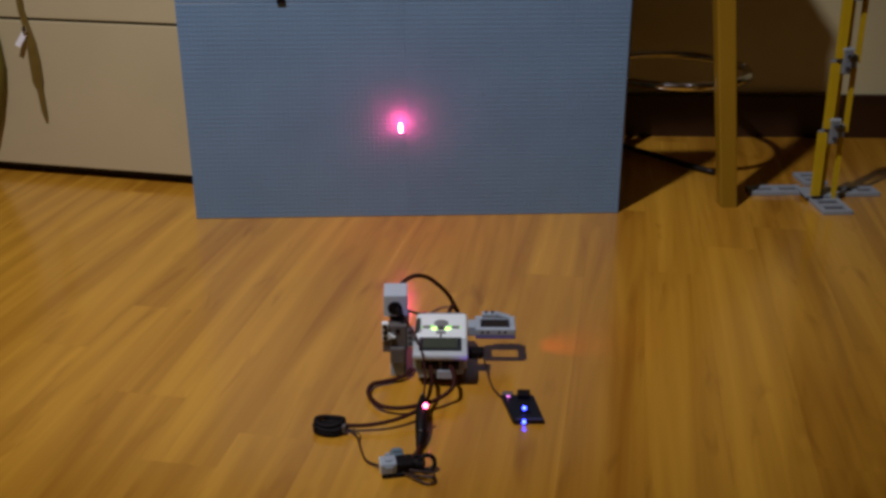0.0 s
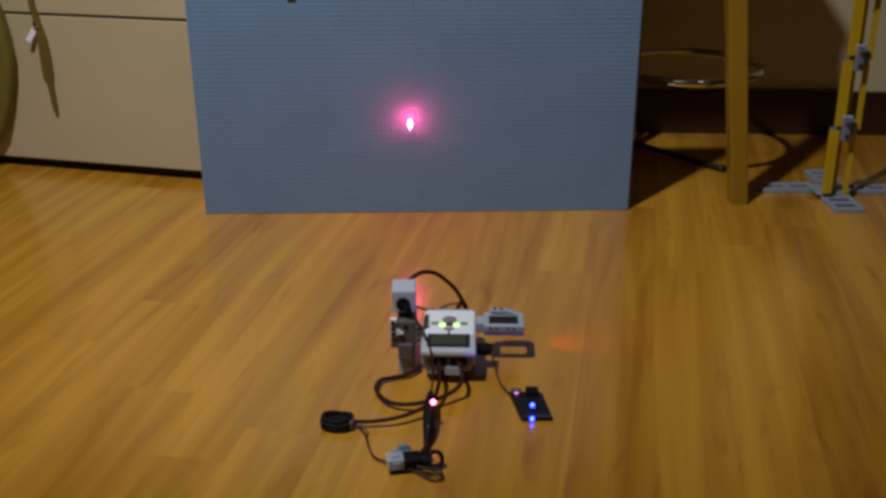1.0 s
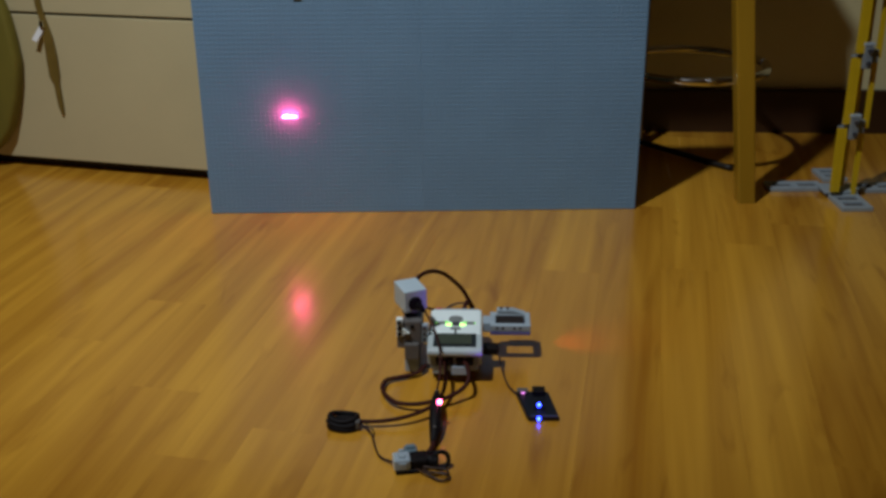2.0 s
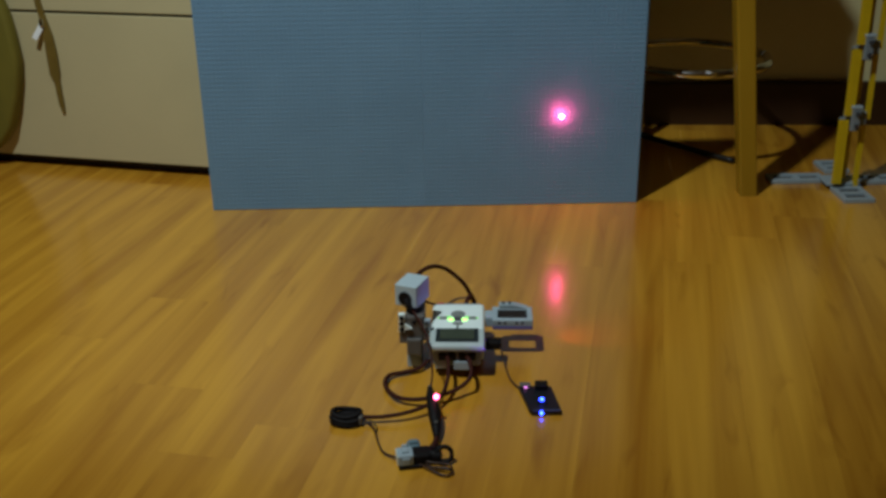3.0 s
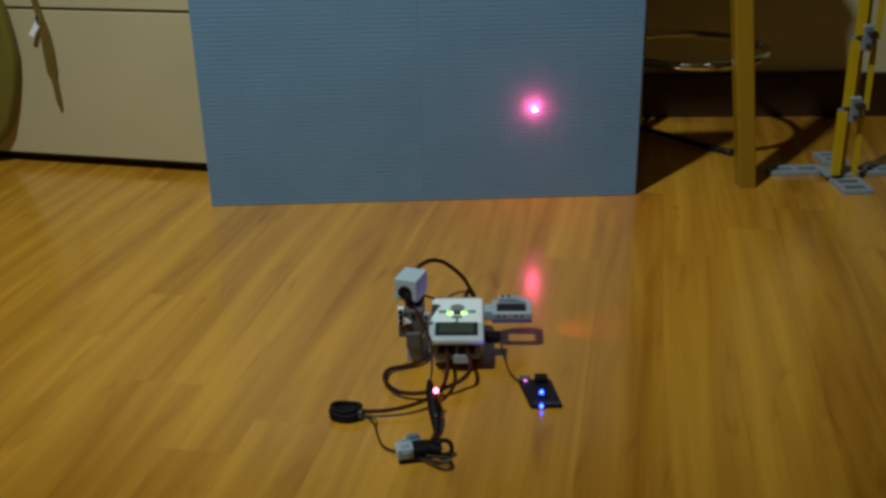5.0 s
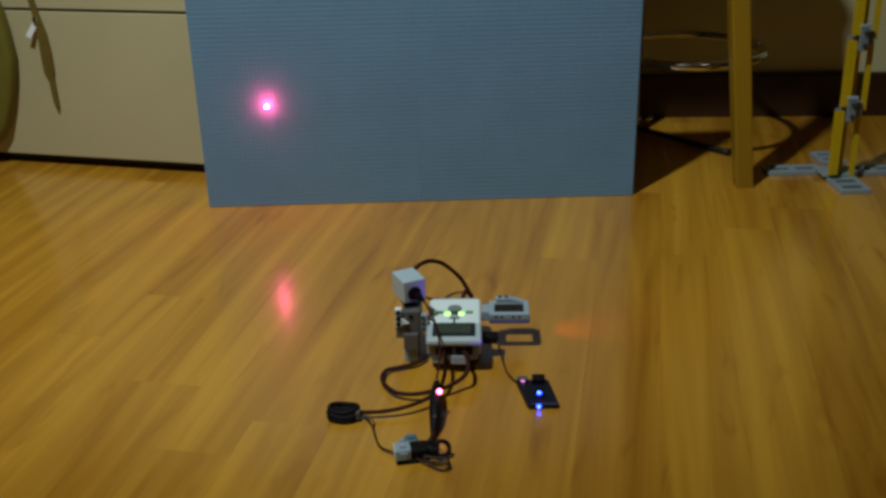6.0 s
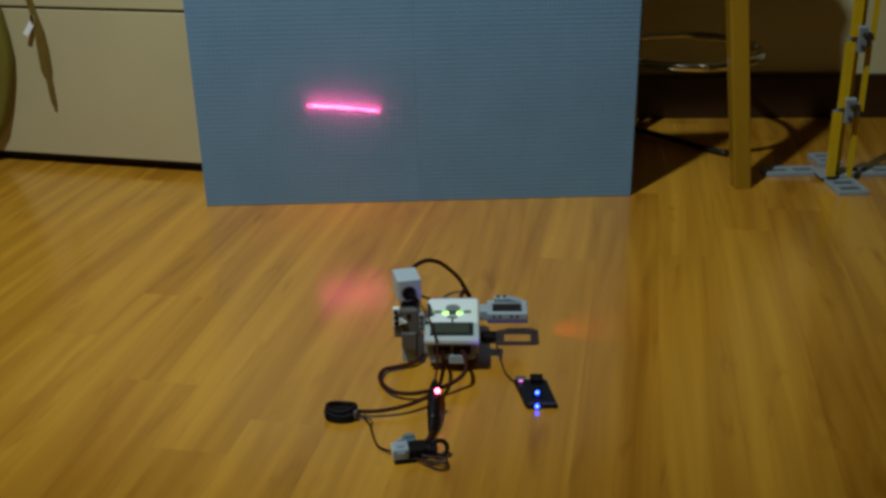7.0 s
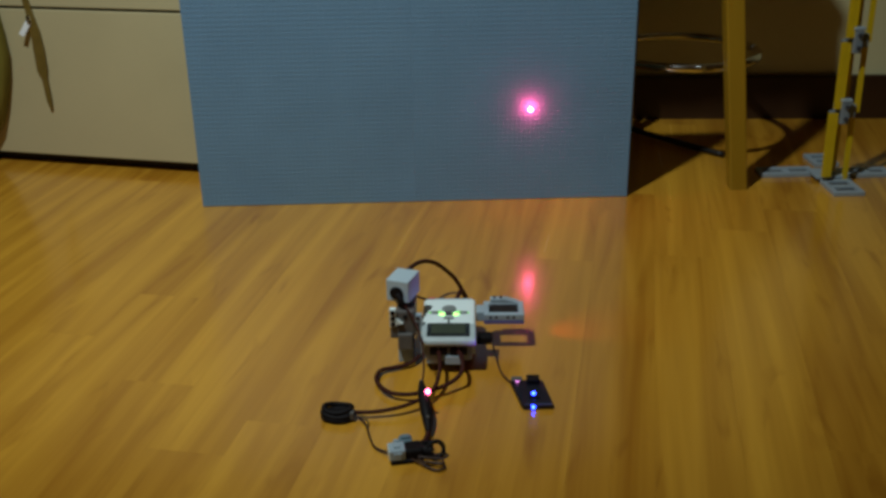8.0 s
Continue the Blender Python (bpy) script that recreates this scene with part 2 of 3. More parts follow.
def holed_bar(length, width, height, count, radius=0.0024, sides=10):
    """A toy building beam along x with a row of real holes through it along y, with raised rims round its ends."""
    bm = bmesh.new()
    pitch = length / count
    r0 = height / 2
    for face_y, flip in ((-width / 2, False), (width / 2, True)):
        for i in range(count):
            cx = -length / 2 + pitch * (i + 0.5)
            hole, square = [], []
            for j in range(sides * 2):
                a = 2 * math.pi * j / (sides * 2)
                ca, sa = math.cos(a), math.sin(a)
                hole.append(bm.verts.new((cx + radius * ca, face_y, radius * sa)))
                k = min(pitch / 2 / max(abs(ca), 1e-6), r0 / max(abs(sa), 1e-6))
                square.append(bm.verts.new((cx + k * ca, face_y, k * sa)))
            for j in range(sides * 2):
                q = (j + 1) % (sides * 2)
                bm.faces.new((hole[j], hole[q], square[q], square[j]))
    bmesh.ops.remove_doubles(bm, verts=bm.verts[:], dist=1e-6)
    # inner and outer walls between the two faces
    for i in range(count):
        cx = -length / 2 + pitch * (i + 0.5)
        for j in range(sides * 2):
            a, b = 2 * math.pi * j / (sides * 2), 2 * math.pi * (j + 1) / (sides * 2)
            vs = [bm.verts.new((cx + radius * math.cos(t), y, radius * math.sin(t))) for t, y in ((a, -width / 2), (b, -width / 2), (b, width / 2), (a, width / 2))]
            bm.faces.new(vs)
    h, w, l = height / 2, width / 2, length / 2
    for quad in (((-l, -w, h), (l, -w, h), (l, w, h), (-l, w, h)), ((-l, -w, -h), (-l, w, -h), (l, w, -h), (l, -w, -h)),
                 ((-l, -w, -h), (-l, -w, h), (-l, w, h), (-l, w, -h)), ((l, -w, -h), (l, w, -h), (l, w, h), (l, -w, h))):
        bm.faces.new([bm.verts.new(c) for c in quad])
    bmesh.ops.remove_doubles(bm, verts=bm.verts[:], dist=1e-6)
    bmesh.ops.recalc_face_normals(bm, faces=bm.faces[:])
    return bm


# ---------------------------------------------------------------- room
def setting(name, bm, material, label, category, m=None):
    ob = new(name, mesh_of(name, bm, material))
    if m is not None:
        ob.matrix_world = m
    return tagged(ob, label, category, kind="structure")


floor = setting("floor", box(-2.72, 2.62, -3.52, 1.12, -0.08, -0.0105), UNDER, "golden oak laminate floor laid in narrow strips", "floor")
BACK = pose(0.8, 0.492, 0, 0, 0, -4)
setting("wall_north", box(-0.95, 1.9, 0.0, 0.12, -0.08, 2.5), WALL, "dim beige painted wall behind the table", "wall", BACK)
setting("baseboard", box(-0.93, 1.88, -0.016, -0.001, -0.008, 0.098, 0.004), SKIRT, "dark brown wooden baseboard along the wall", "baseboard", BACK)
setting("wall_northwest", box(-2.6, -0.15, 1.0, 1.12, -0.08, 2.5), WALL, "plain beige wall behind the cabinet", "wall")
setting("wall_recess", box(-0.27, -0.152, 0.58, 0.998, -0.08, 2.5), WALL, "short beige return of the back wall", "wall")
# unseen walls, added to close the room and hold down its fill light
setting("wall_west", box(-2.72, -2.602, -3.4, 1.12, -0.08, 2.5), DIM, "unseen side wall, browned to dim the bounced light", "wall")
setting("wall_east", box(2.502, 2.62, -3.4, 0.9, -0.08, 2.5), DIM, "unseen side wall, browned to dim the bounced light", "wall")
setting("wall_south", box(-2.72, 2.62, -3.52, -3.402, -0.08, 2.5), DIM, "unseen wall opposite the board, browned to dim the bounced light", "wall")
setting("ceiling", box(-2.72, 2.62, -3.52, 1.12, 2.502, 2.6), WHITEPAINT, "unseen off-white ceiling, tinted to warm the bounced light", "ceiling")


# ---------------------------------------------------------------- cabinet, strap, olive slab
CAB = Matrix.Translation((-0.432, 0.207, 0)) @ Matrix(((0.966, 0.258, 0, 0), (-0.258, 0.966, 0, 0), (0, 0, 1, 0), (0, 0, 0, 1)))


def cabinet():
    c = thing("cabinet", CAB, "cream laminate floor cabinet with drawer fronts and a dark plinth", "cabinet")
    part("body", box(-0.90, 0.14, 0.018, 0.30, 0.024, 0.80, 0.002), CREAM, c)
    part("plinth", box(-0.89, 0.13, 0.0, 0.28, 0.0, 0.0235), PLINTH, c, "dark recessed plinth")
    part("drawer_front", box(-0.90, 0.14, -0.024, 0.0165, 0.0225, 0.3135, 0.0015), CREAM, c)
    part("drawer_front", box(-0.90, 0.14, -0.024, 0.0165, 0.3190, 0.62, 0.0015), CREAM, c)
    part("worktop", box(-0.91, 0.15, -0.03, 0.31, 0.802, 0.83, 0.004), CREAM, c)
    return c


def strap():
    s = thing("hanging_strap", CAB @ pose(-0.325, -0.024, 0), "tan strap with its shadow shaped in and a white tag, on the cabinet", "strap")
    bm = bmesh.new()
    # the wide lower rows follow a cast shadow, built in as part of the band
    rows = [(0.018, 0.62, 0.006), (0.016, 0.42, 0.006), (0.018, 0.335, 0.006), (0.0235, 0.305, 0.0065), (0.029, 0.272, 0.0095), (0.0305, 0.235, 0.0115), (0.0305, 0.195, 0.0110), (0.0325, 0.182, 0.0060), (0.0345, 0.135, 0.0050), (0.0365, 0.120, 0.0025)]
    rings = []
    for x, z, w in rows:
        rings.append([bm.verts.new(c) for c in ((x - w, -0.006, z), (x + w, -0.006, z), (x + w, -0.0015, z), (x - w, -0.0015, z))])
    for a, b in zip(rings, rings[1:]):
        for j in range(4):
            bm.faces.new((a[j], a[(j + 1) % 4], b[(j + 1) % 4], b[j]))
    bm.faces.new(rings[0])
    bm.faces.new(rings[-1][::-1])
    bmesh.ops.recalc_face_normals(bm, faces=bm.faces[:])
    part("band", bm, STRAP, s)
    tag = box(-0.0055, 0.0055, -0.002, 0.0, -0.018, 0.012, 0.0008)
    tag.transform(pose(0.0145, -0.010, 0.281, -14, 32, 10))
    part("tag", tag, PAPER, s, "small white tag")
    part("clip", rod((0.0225, -0.009, 0.291), (0.0225, -0.009, 0.304), 0.0045, 12, bevel=0.001), CHROME, s, "small steel clip")
    return s


def bag():
    # flat olive brown slab with a rounded outline, on two loops
    b = thing("hanging_bag", CAB @ pose(-0.010, 0, 0), "olive brown rounded slab against the cabinet front", "bag")
    right = [(-0.50, 0.030), (-0.438, 0.036), (-0.414, 0.054), (-0.387, 0.090), (-0.366, 0.145), (-0.354, 0.187), (-0.348, 0.226), (-0.351, 0.275), (-0.3565, 0.315), (-0.366, 0.345), (-0.395, 0.42), (-0.46, 0.47)]
    outline = right + [(-1.24 - x, z) for x, z in reversed(right)]
    bm = extrude_outline(outline, 0.030, 0.010, 4)
    bm.transform(Matrix.Translation((0, -0.0555, 0)))
    part("pouch", bm, OLIVE, b, smooth=True)
    for x in (-0.70, -0.54):
        part("carry_loop", tube([(x, -0.040, 0.46), (x + 0.01, -0.036, 0.62), (x + 0.02, -0.036, 0.79), (x + 0.02, -0.034, 0.834), (x + 0.02, 0.01, 0.835)], 0.004, 8, 5), OLIVE, b, smooth=True)
    return b


cabinet()
strap()
bag()


# ---------------------------------------------------------------- table and stool under it
def table():
    t = thing("wooden_table", pose(0, 0, 0), "varnished yellow pine table with splayed square legs", "table")
    # both out of view; the apron is added to keep the wall in shadow
    part("tabletop", box(-0.30, 0.540, 0.045, 0.47, 0.72, 0.75, 0.004), LEGWOOD, t)
    part("apron", box(-0.26, 0.500, 0.058, 0.076, 0.595, 0.7195, 0.002), LEGWOOD, t)

    def leg(x0, y0, x1, y1, w=0.0165):
        bm = bmesh.new()
        r = []
        for x, y, z, h in ((x0, y0, 0.0, w), (x0 + (x1 - x0) * 0.5, y0 + (y1 - y0) * 0.5, 0.36, w * 1.08), (x1, y1, 0.7195, w * 1.15)):
            r.append([bm.verts.new((x + a * h, y + b * h, z)) for a, b in ((-1, -1), (1, -1), (1, 1), (-1, 1))])
        for a, b in zip(r, r[1:]):
            for j in range(4):
                bm.faces.new((a[j], a[(j + 1) % 4], b[(j + 1) % 4], b[j]))
        bm.faces.new(r[0][::-1])
        bm.faces.new(r[-1])
        bmesh.ops.recalc_face_normals(bm, faces=bm.faces[:])
        bmesh.ops.bevel(bm, geom=[e for e in bm.edges if abs((e.verts[0].co - e.verts[1].co).z) > 0.1], offset=0.003, segments=2, affect="EDGES", profile=0.5)
        # the grain of the wood runs up the leg
        bm.transform(Matrix.Rotation(radians(-90), 4, "X"))
        ob = part("leg", bm, LEGWOOD, t)
        ob.matrix_local = Matrix.Rotation(radians(90), 4, "X")
    leg(0.5955, 0.036, 0.524, 0.075, 0.0157)
    leg(-0.24, 0.09, -0.22, 0.10)
    leg(-0.24, 0.43, -0.22, 0.42)
    leg(0.22, 0.43, 0.22, 0.42)
    return t


HX, HY = -0.075, 0.110


def stool():
    s = thing("bar_stool", pose(0.530, 0.262, 0), "dark metal swivel stool with a chrome foot ring", "stool")
    ring = [(0.148 * math.cos(a), 0.148 * math.sin(a), 0.206) for a in [2 * math.pi * k / 24 for k in range(25)]]
    part("foot_ring", tube(ring, 0.0085, 12, 3), CHROME, s, "chrome foot ring", True)
    part("column", rod((HX, HY, 0.010), (HX, HY, 0.62), 0.012, 20), STEEL, s)
    # the long first leg lies low on the floor in place of a cast shadow
    for a, e in ((-45, 0.233), (75, 0.11), (195, 0.11)):
        ca, sa = math.cos(radians(a)), math.sin(radians(a))
        part("leg", tube([(HX, HY, 0.018), (HX + 0.3 * e * ca, HY + 0.3 * e * sa, 0.014), (HX + 0.7 * e * ca, HY + 0.7 * e * sa, 0.009), (HX + e * ca, HY + e * sa, 0.0065)], 0.006, 10, 5), DARKMETAL, s, smooth=True)
    part("spoke", rod((HX, HY, 0.206), (-0.125, 0.08, 0.206), 0.004, 10), DARKMETAL, s)
    part("seat", rod((HX, HY, 0.62), (HX, HY, 0.665), 0.150, 40, bevel=0.015), BLACK, s)
    return s


table()
stool()


# ---------------------------------------------------------------- grey stud board
def baseplate(rows, name, label):
    """A plate of 48 studs by the given number of rows, 8 mm apart, facing the viewer."""
    p = thing(name, pose(0, 0, 0), label, "baseplate", "plates of the upright board")
    part("sheet", box(-0.19196, 0.19196, 0.0, 0.0022, 0.0002, 0.008 * rows - 0.0002, 0.0004, 1), PLATE, p)
    ring = [(math.cos(2 * math.pi * k / 8 + 0.39), math.sin(2 * math.pi * k / 8 + 0.39)) for k in range(8)]
    verts, faces = [], []
    for i in range(48):
        for j in range(rows):
            x, z, o = -0.188 + 0.008 * i, 0.004 + 0.008 * j, len(verts)
            verts += [(x + 0.00245 * c, 0.0003, z + 0.00245 * s) for c, s in ring]
            verts += [(x + 0.00240 * c, -0.0004, z + 0.00240 * s) for c, s in ring]
            verts += [(x + 0.00215 * c, -0.0007, z + 0.00215 * s) for c, s in ring]
            for k in range(8):
                q = (k + 1) % 8
                faces += [(o + k, o + q, o + 8 + q, o + 8 + k), (o + 8 + k, o + 8 + q, o + 16 + q, o + 16 + k)]
            faces.append(tuple(o + 16 + k for k in range(8)))
    me = bpy.data.meshes.new("studs")
    me.from_pydata(verts, [], faces)
    me.materials.append(PLATE)
    studs = new("studs", me)
    studs.parent = p
    tagged(studs, "rows of small round studs", kind="stuff")
    return p


plate = baseplate(48, "baseplate", "blue-grey studded toy building plate standing upright on the floor")
plate.matrix_world = pose(-0.192, 0, 0.0)
copy_thing(plate, pose(0.192, 0.0001, 0.0))
# mostly unseen; its added height casts the shade behind the board
strip_plate = baseplate(20, "baseplate_strip", "narrow blue-grey studded plate added above the large plates")
strip_plate.matrix_world = pose(-0.192, 0.0003, 0.3842)
copy_thing(strip_plate, pose(0.192, 0.0005, 0.3842))
clip = thing("binder_clip", pose(-0.207, 0, 0.3845), "small black clip joining the grey plates", "clip")
part("jaw", box(-0.007, 0.007, -0.0055, -0.0013, -0.0005, 0.012, 0.001), BLACK, clip)
part("lever", rod((-0.004, -0.0060, 0.008), (0.004, -0.0060, 0.008), 0.0016, 10), BLACK, clip)


# ---------------------------------------------------------------- yellow tower on a grey base
def frame_piece(nx, ny, h=0.008):
    """An open toy frame, nx by ny modules of 8 mm, with a rim one module wide."""
    x, y, w = nx * 0.004, ny * 0.004, 0.0075
    bm = box(-x, x, -y, -y + w, 0, h, 0.0007, 1)
    box(-x, x, y - w, y, 0, h, 0.0007, 1, bm)
    box(-x, -x + w, -y + w, y - w, 0, h, 0.0007, 1, bm)
    box(x - w, x, -y + w, y - w, 0, h, 0.0007, 1, bm)
    return bm


def plate_with_slots(x0, x1, y0, y1, slots, h=0.008):
    """A flat toy piece whose two slots go right through it."""
    if x1 - x0 > y1 - y0:
        (a, b, lo, hi), (c, d, _, _) = slots
        bm = box(x0, x1, y0, lo, 0, h, 0.0007, 1)
        box(x0, x1, hi, y1, 0, h, 0.0007, 1, bm)
        for p, q in ((x0, a), (b, c), (d, x1)):
            box(p, q, lo - 0.0003, hi + 0.0003, 0.0002, h - 0.0002, 0.0005, 1, bm)
    else:
        (lo, hi, a, b), (_, _, c, d) = slots
        bm = box(x0, lo, y0, y1, 0, h, 0.0007, 1)
        box(hi, x1, y0, y1, 0, h, 0.0007, 1, bm)
        for p, q in ((y0, a), (b, c), (d, y1)):
            box(lo - 0.0003, hi + 0.0003, p, q, 0.0002, h - 0.0002, 0.0005, 1, bm)
    return bm


def tower():
    t = thing("toy_tower", pose(0.775, 0.055, 0), "tall yellow plastic beam tower on a grey cross-shaped base", "toy tower")
    for x, y, nx, ny in ((0.0065, -0.046, 7, 9), (-0.066, 0.048, 13, 5), (0.082, 0.034, 11, 5), (0.026, 0.112, 6, 8)):
        hx, hy, slots = nx * 0.004, ny * 0.004, []
        if nx > ny:
            slots = [(x - hx + 0.010, x - 0.006, y - hy + 0.011, y + hy - 0.011), (x + 0.006, x + hx - 0.010, y - hy + 0.011, y + hy - 0.011)]
        else:
            slots = [(x - hx + 0.009, x + hx - 0.009, y - hy + 0.011, y - 0.006), (x - hx + 0.009, x + hx - 0.009, y + 0.006, y + hy - 0.011)]
        bm = plate_with_slots(x - hx, x + hx, y - hy, y + hy, slots)
        fp = part("base_frame", bm, TOWERGREY, t)
        for x0, x1, y0, y1 in slots:
            # dark filler standing in for the shade inside open slots
            part("web", box(x0, x1, y0, y1, 0.0008, 0.0042), SLOTSHADE if ny > nx else MIDGREY, fp)
            for k in range(3):
                cx = x0 + (x1 - x0) * (k + 0.5) / 3
                part("stud", rod((cx, (y0 + y1) / 2, 0.0042), (cx, (y0 + y1) / 2, 0.0062), 0.0022, 8), MIDGREY, fp)
    part("base_block", box(-0.028, 0.034, -0.010, 0.040, 0.008, 0.013, 0.001), TOWERGREY, t)
    beam = holed_bar(0.120, 0.0078, 0.0078, 15)
    beam.transform(Matrix.Rotation(radians(-90), 4, "Y"))
    beam_mesh = mesh_of("beam", beam, YELLOW)
    for col, (x, y, lean) in enumerate(((-0.0215, -0.016, 2.2), (-0.0133, -0.0155, 2.2), (0.0235, -0.006, 1.5), (0.0080, 0.016, 2.0))):
        for k in range(4):
            ob = new("beam", beam_mesh)
            ob.parent = t
            h = 0.0765 + k * 0.1285 - (0.010 if col == 2 else 0)
            ob.matrix_local = pose(x + h * math.tan(radians(lean)) + (0.0008 if k % 2 else -0.0008), y + (0.001 if k % 2 else -0.001), h, 0, lean, 90)
    for k in range(3):
        z = 0.144 + k * 0.1285
        u = -0.004 + z * 0.036
        bm = box(-0.0085, 0.0240, -0.014, 0.012, z - 0.018, z + 0.006, 0.0012)
        box(-0.0065, 0.0085, -0.026, -0.018, z - 0.026, z + 0.014, 0.0012, 2, bm)
        rod((-0.024, -0.012, z - 0.006), (0.024, -0.012, z - 0.006), 0.0026, 10, bm=bm)
        bm.transform(Matrix.Translation((u, 0, 0)))
        part("joint", bm, JOINTSHADEGREY, t, "grey connector block")
        cap = box(-0.0085, 0.0105, -0.027, -0.016, z + 0.0145, z + 0.020, 0.001)
        cap.transform(Matrix.Translation((u, 0, 0)))
        part("joint_cap", cap, LIGHTGREY, t, "pale grey cap")
        for h in (0.006, -0.016):
            part("pin", rod((u + 0.002, -0.0265, z + h), (u + 0.002, -0.030, z + h), 0.0040, 12), DARKGREY, t)
    return t


tower()


# ---------------------------------------------------------------- robot
ROBOT = pose(0.043, -0.561, 0.0045, 0, 0, -3)


def robot():
    r = thing("toy_robot", ROBOT, "white and grey toy robot with a swivelling laser head", "toy robot")
    # control brick
    # lower body's darker grey carries the shade under the screen housing
    brick = part("control_brick", box(-0.0290, 0.0290, -0.044, 0.054, 0.007, 0.034, 0.003), JOINTSHADEGREY, r, "white and grey programmable brick with a small screen")
    shell = box(-0.0342, 0.0342, -0.020, 0.052, 0.014, 0.0480, 0.004, 3)
    part("top_shell", shell, WHITE, brick, "glossy white top shell", False)
    part("back_strip", box(-0.031, 0.031, 0.0505, 0.0575, 0.018, 0.0462, 0.002), LIGHTGREY, brick)
    part("red_badge", box(-0.028, -0.020, 0.0545, 0.0580, 0.0455, 0.0470, 0.0004), RED, brick)
    front = bmesh.new()
    prof = [(-0.0550, 0.0345), (-0.0585, 0.0385), (-0.0575, 0.0430), (-0.0535, 0.0455), (-0.048, 0.0470), (-0.0195, 0.0484), (-0.0195, 0.0180), (-0.046, 0.0180), (-0.048, 0.0335)]
    a = [front.verts.new((-0.0342, y, z)) for y, z in prof]
    b = [front.verts.new((0.0342, y, z)) for y, z in prof]
    for k in range(len(prof)):
        q = (k + 1) % len(prof)
        front.faces.new((a[k], a[q], b[q], b[k]))
    front.faces.new(a)
    front.faces.new(b[::-1])
    bmesh.ops.recalc_face_normals(front, faces=front.faces[:])
    bmesh.ops.bevel(front, geom=front.edges[:], offset=0.0015, segments=2, affect="EDGES", profile=0.5)
    part("screen_housing", front, mat("silver_grey_plastic", (0.46, 0.54, 0.53), 0.36, vary=0.06, scale=50), brick)
    tilt = Matrix.Rotation(radians(2.3), 4, "X")
    def plate_on(bm, y=-0.036, z=0.0482):
        bm.transform(Matrix.Translation((0, y, z)) @ tilt)
        return bm
    part("screen_surround", plate_on(box(-0.0268, 0.0268, -0.0155, 0.0150, -0.0015, 0.0008, 0.0005)), BEZEL, brick)
    part("screen", plate_on(box(-0.0215, 0.0215, -0.0120, 0.0115, 0.0, 0.0012, 0.0003)), LCD, brick, "dark olive screen, lit faintly")
    part("screen_mark", box(-0.0012, 0.0012, -0.019, -0.010, 0.0478, 0.0492, 0.0003), DARKGREY, brick)
    # keys and their lights
    part("centre_key", box(-0.0050, 0.0050, 0.002, 0.0115, 0.0472, 0.0500, 0.0015), DARKGREY, brick)
    part("top_key", rod((0, 0.0205, 0.0465), (0, 0.0205, 0.0495), 0.0095, 24, bevel=0.001), mat("key_grey", (0.22, 0.24, 0.22), 0.4), brick)
    part("bottom_key", box(-0.0065, 0.0065, -0.0085, -0.0020, 0.0472, 0.0492, 0.0015), mat("key_grey_low", (0.22, 0.24, 0.22), 0.4), brick)
    for s in (-1, 1):
        side = box(-0.0050, 0.0050, -0.0035, 0.0035, 0.0472, 0.0494, 0.0012)
        side.transform(Matrix.Translation((s * 0.0190, 0.0098, 0)))
        part("side_key", side, mat("key_grey_side", (0.20, 0.22, 0.20), 0.4), brick)
        part("key_light", ball((s * 0.0088, 0.0055, 0.0484), 0.0036, (1.1, 0.9, 0.3)), GREEN, brick, "bright green key light", True)
        part("key_light_edge", ball((s * 0.0125, 0.0125, 0.0484), 0.0030, (1.3, 0.7, 0.3)), GREENDIM, brick, "green key light", True)
        part("key_light_edge", ball((s * 0.0245, 0.0098, 0.0484), 0.0022, (0.8, 0.8, 0.3)), GREENDIM, brick, "green key light", True)
    # ports on the near end
    # panel takes the same darker grey, the front's shadow put into colour
    part("port_panel", box(-0.0300, 0.0300, -0.0525, -0.0430, 0.0150, 0.0335, 0.001), JOINTSHADEGREY, brick)
    for k in range(4):
        x = -0.0185 + 0.0125 * k
        part("port", box(x - 0.0046, x + 0.0046, -0.0550, -0.0510, 0.0215, 0.0315, 0.0006), BLACK, brick)
    part("port_block", box(-0.004, 0.0175, -0.0555, -0.0425, 0.0080, 0.0205, 0.0015), LIGHTGREY, brick)
    part("port_block", box(-0.0280, -0.0120, -0.0515, -0.0425, 0.0075, 0.0150, 0.0015), LIGHTGREY, brick)
    for x in (-0.020, 0.020):
        part("foot", box(x - 0.008, x + 0.008, -0.014, 0.046, -0.0045, 0.0085, 0.001), BLACK, brick, "dark foot beam")
    # plug in the right side
    part("usb_plug", box(0.036, 0.0560, -0.018, -0.001, 0.016, 0.027, 0.002), BLACK, r, "black plug in the side of the brick")
    # frame held out on the right
    part("frame_link", box(0.035, 0.0460, 0.016, 0.038, 0.032, 0.046, 0.0015), LIGHTGREY, r)
    rise = Matrix.Translation((0.0025, 0, 0.004)) @ Matrix.Diagonal((0.93, 1, 1, 1))
    fr = frame_piece(7, 5, 0.0085)
    fr.transform(pose(0.0735, 0.0245, 0.0355))
    frame_ob = part("open_frame", fr, LIGHTGREY, r, "light grey open plastic frame")
    low = frame_piece(7, 5, 0.0050)
    low.transform(pose(0.0735, 0.0245, 0.0300))
    part("frame_underside", low, mat("violet_plastic", (0.13, 0.12, 0.34), 0.4, vary=0.08), frame_ob, "violet lower frame")
    part("frame_liner", box(0.0545, 0.0925, 0.0345, 0.0368, 0.031, 0.0425), DARKGREY, frame_ob)
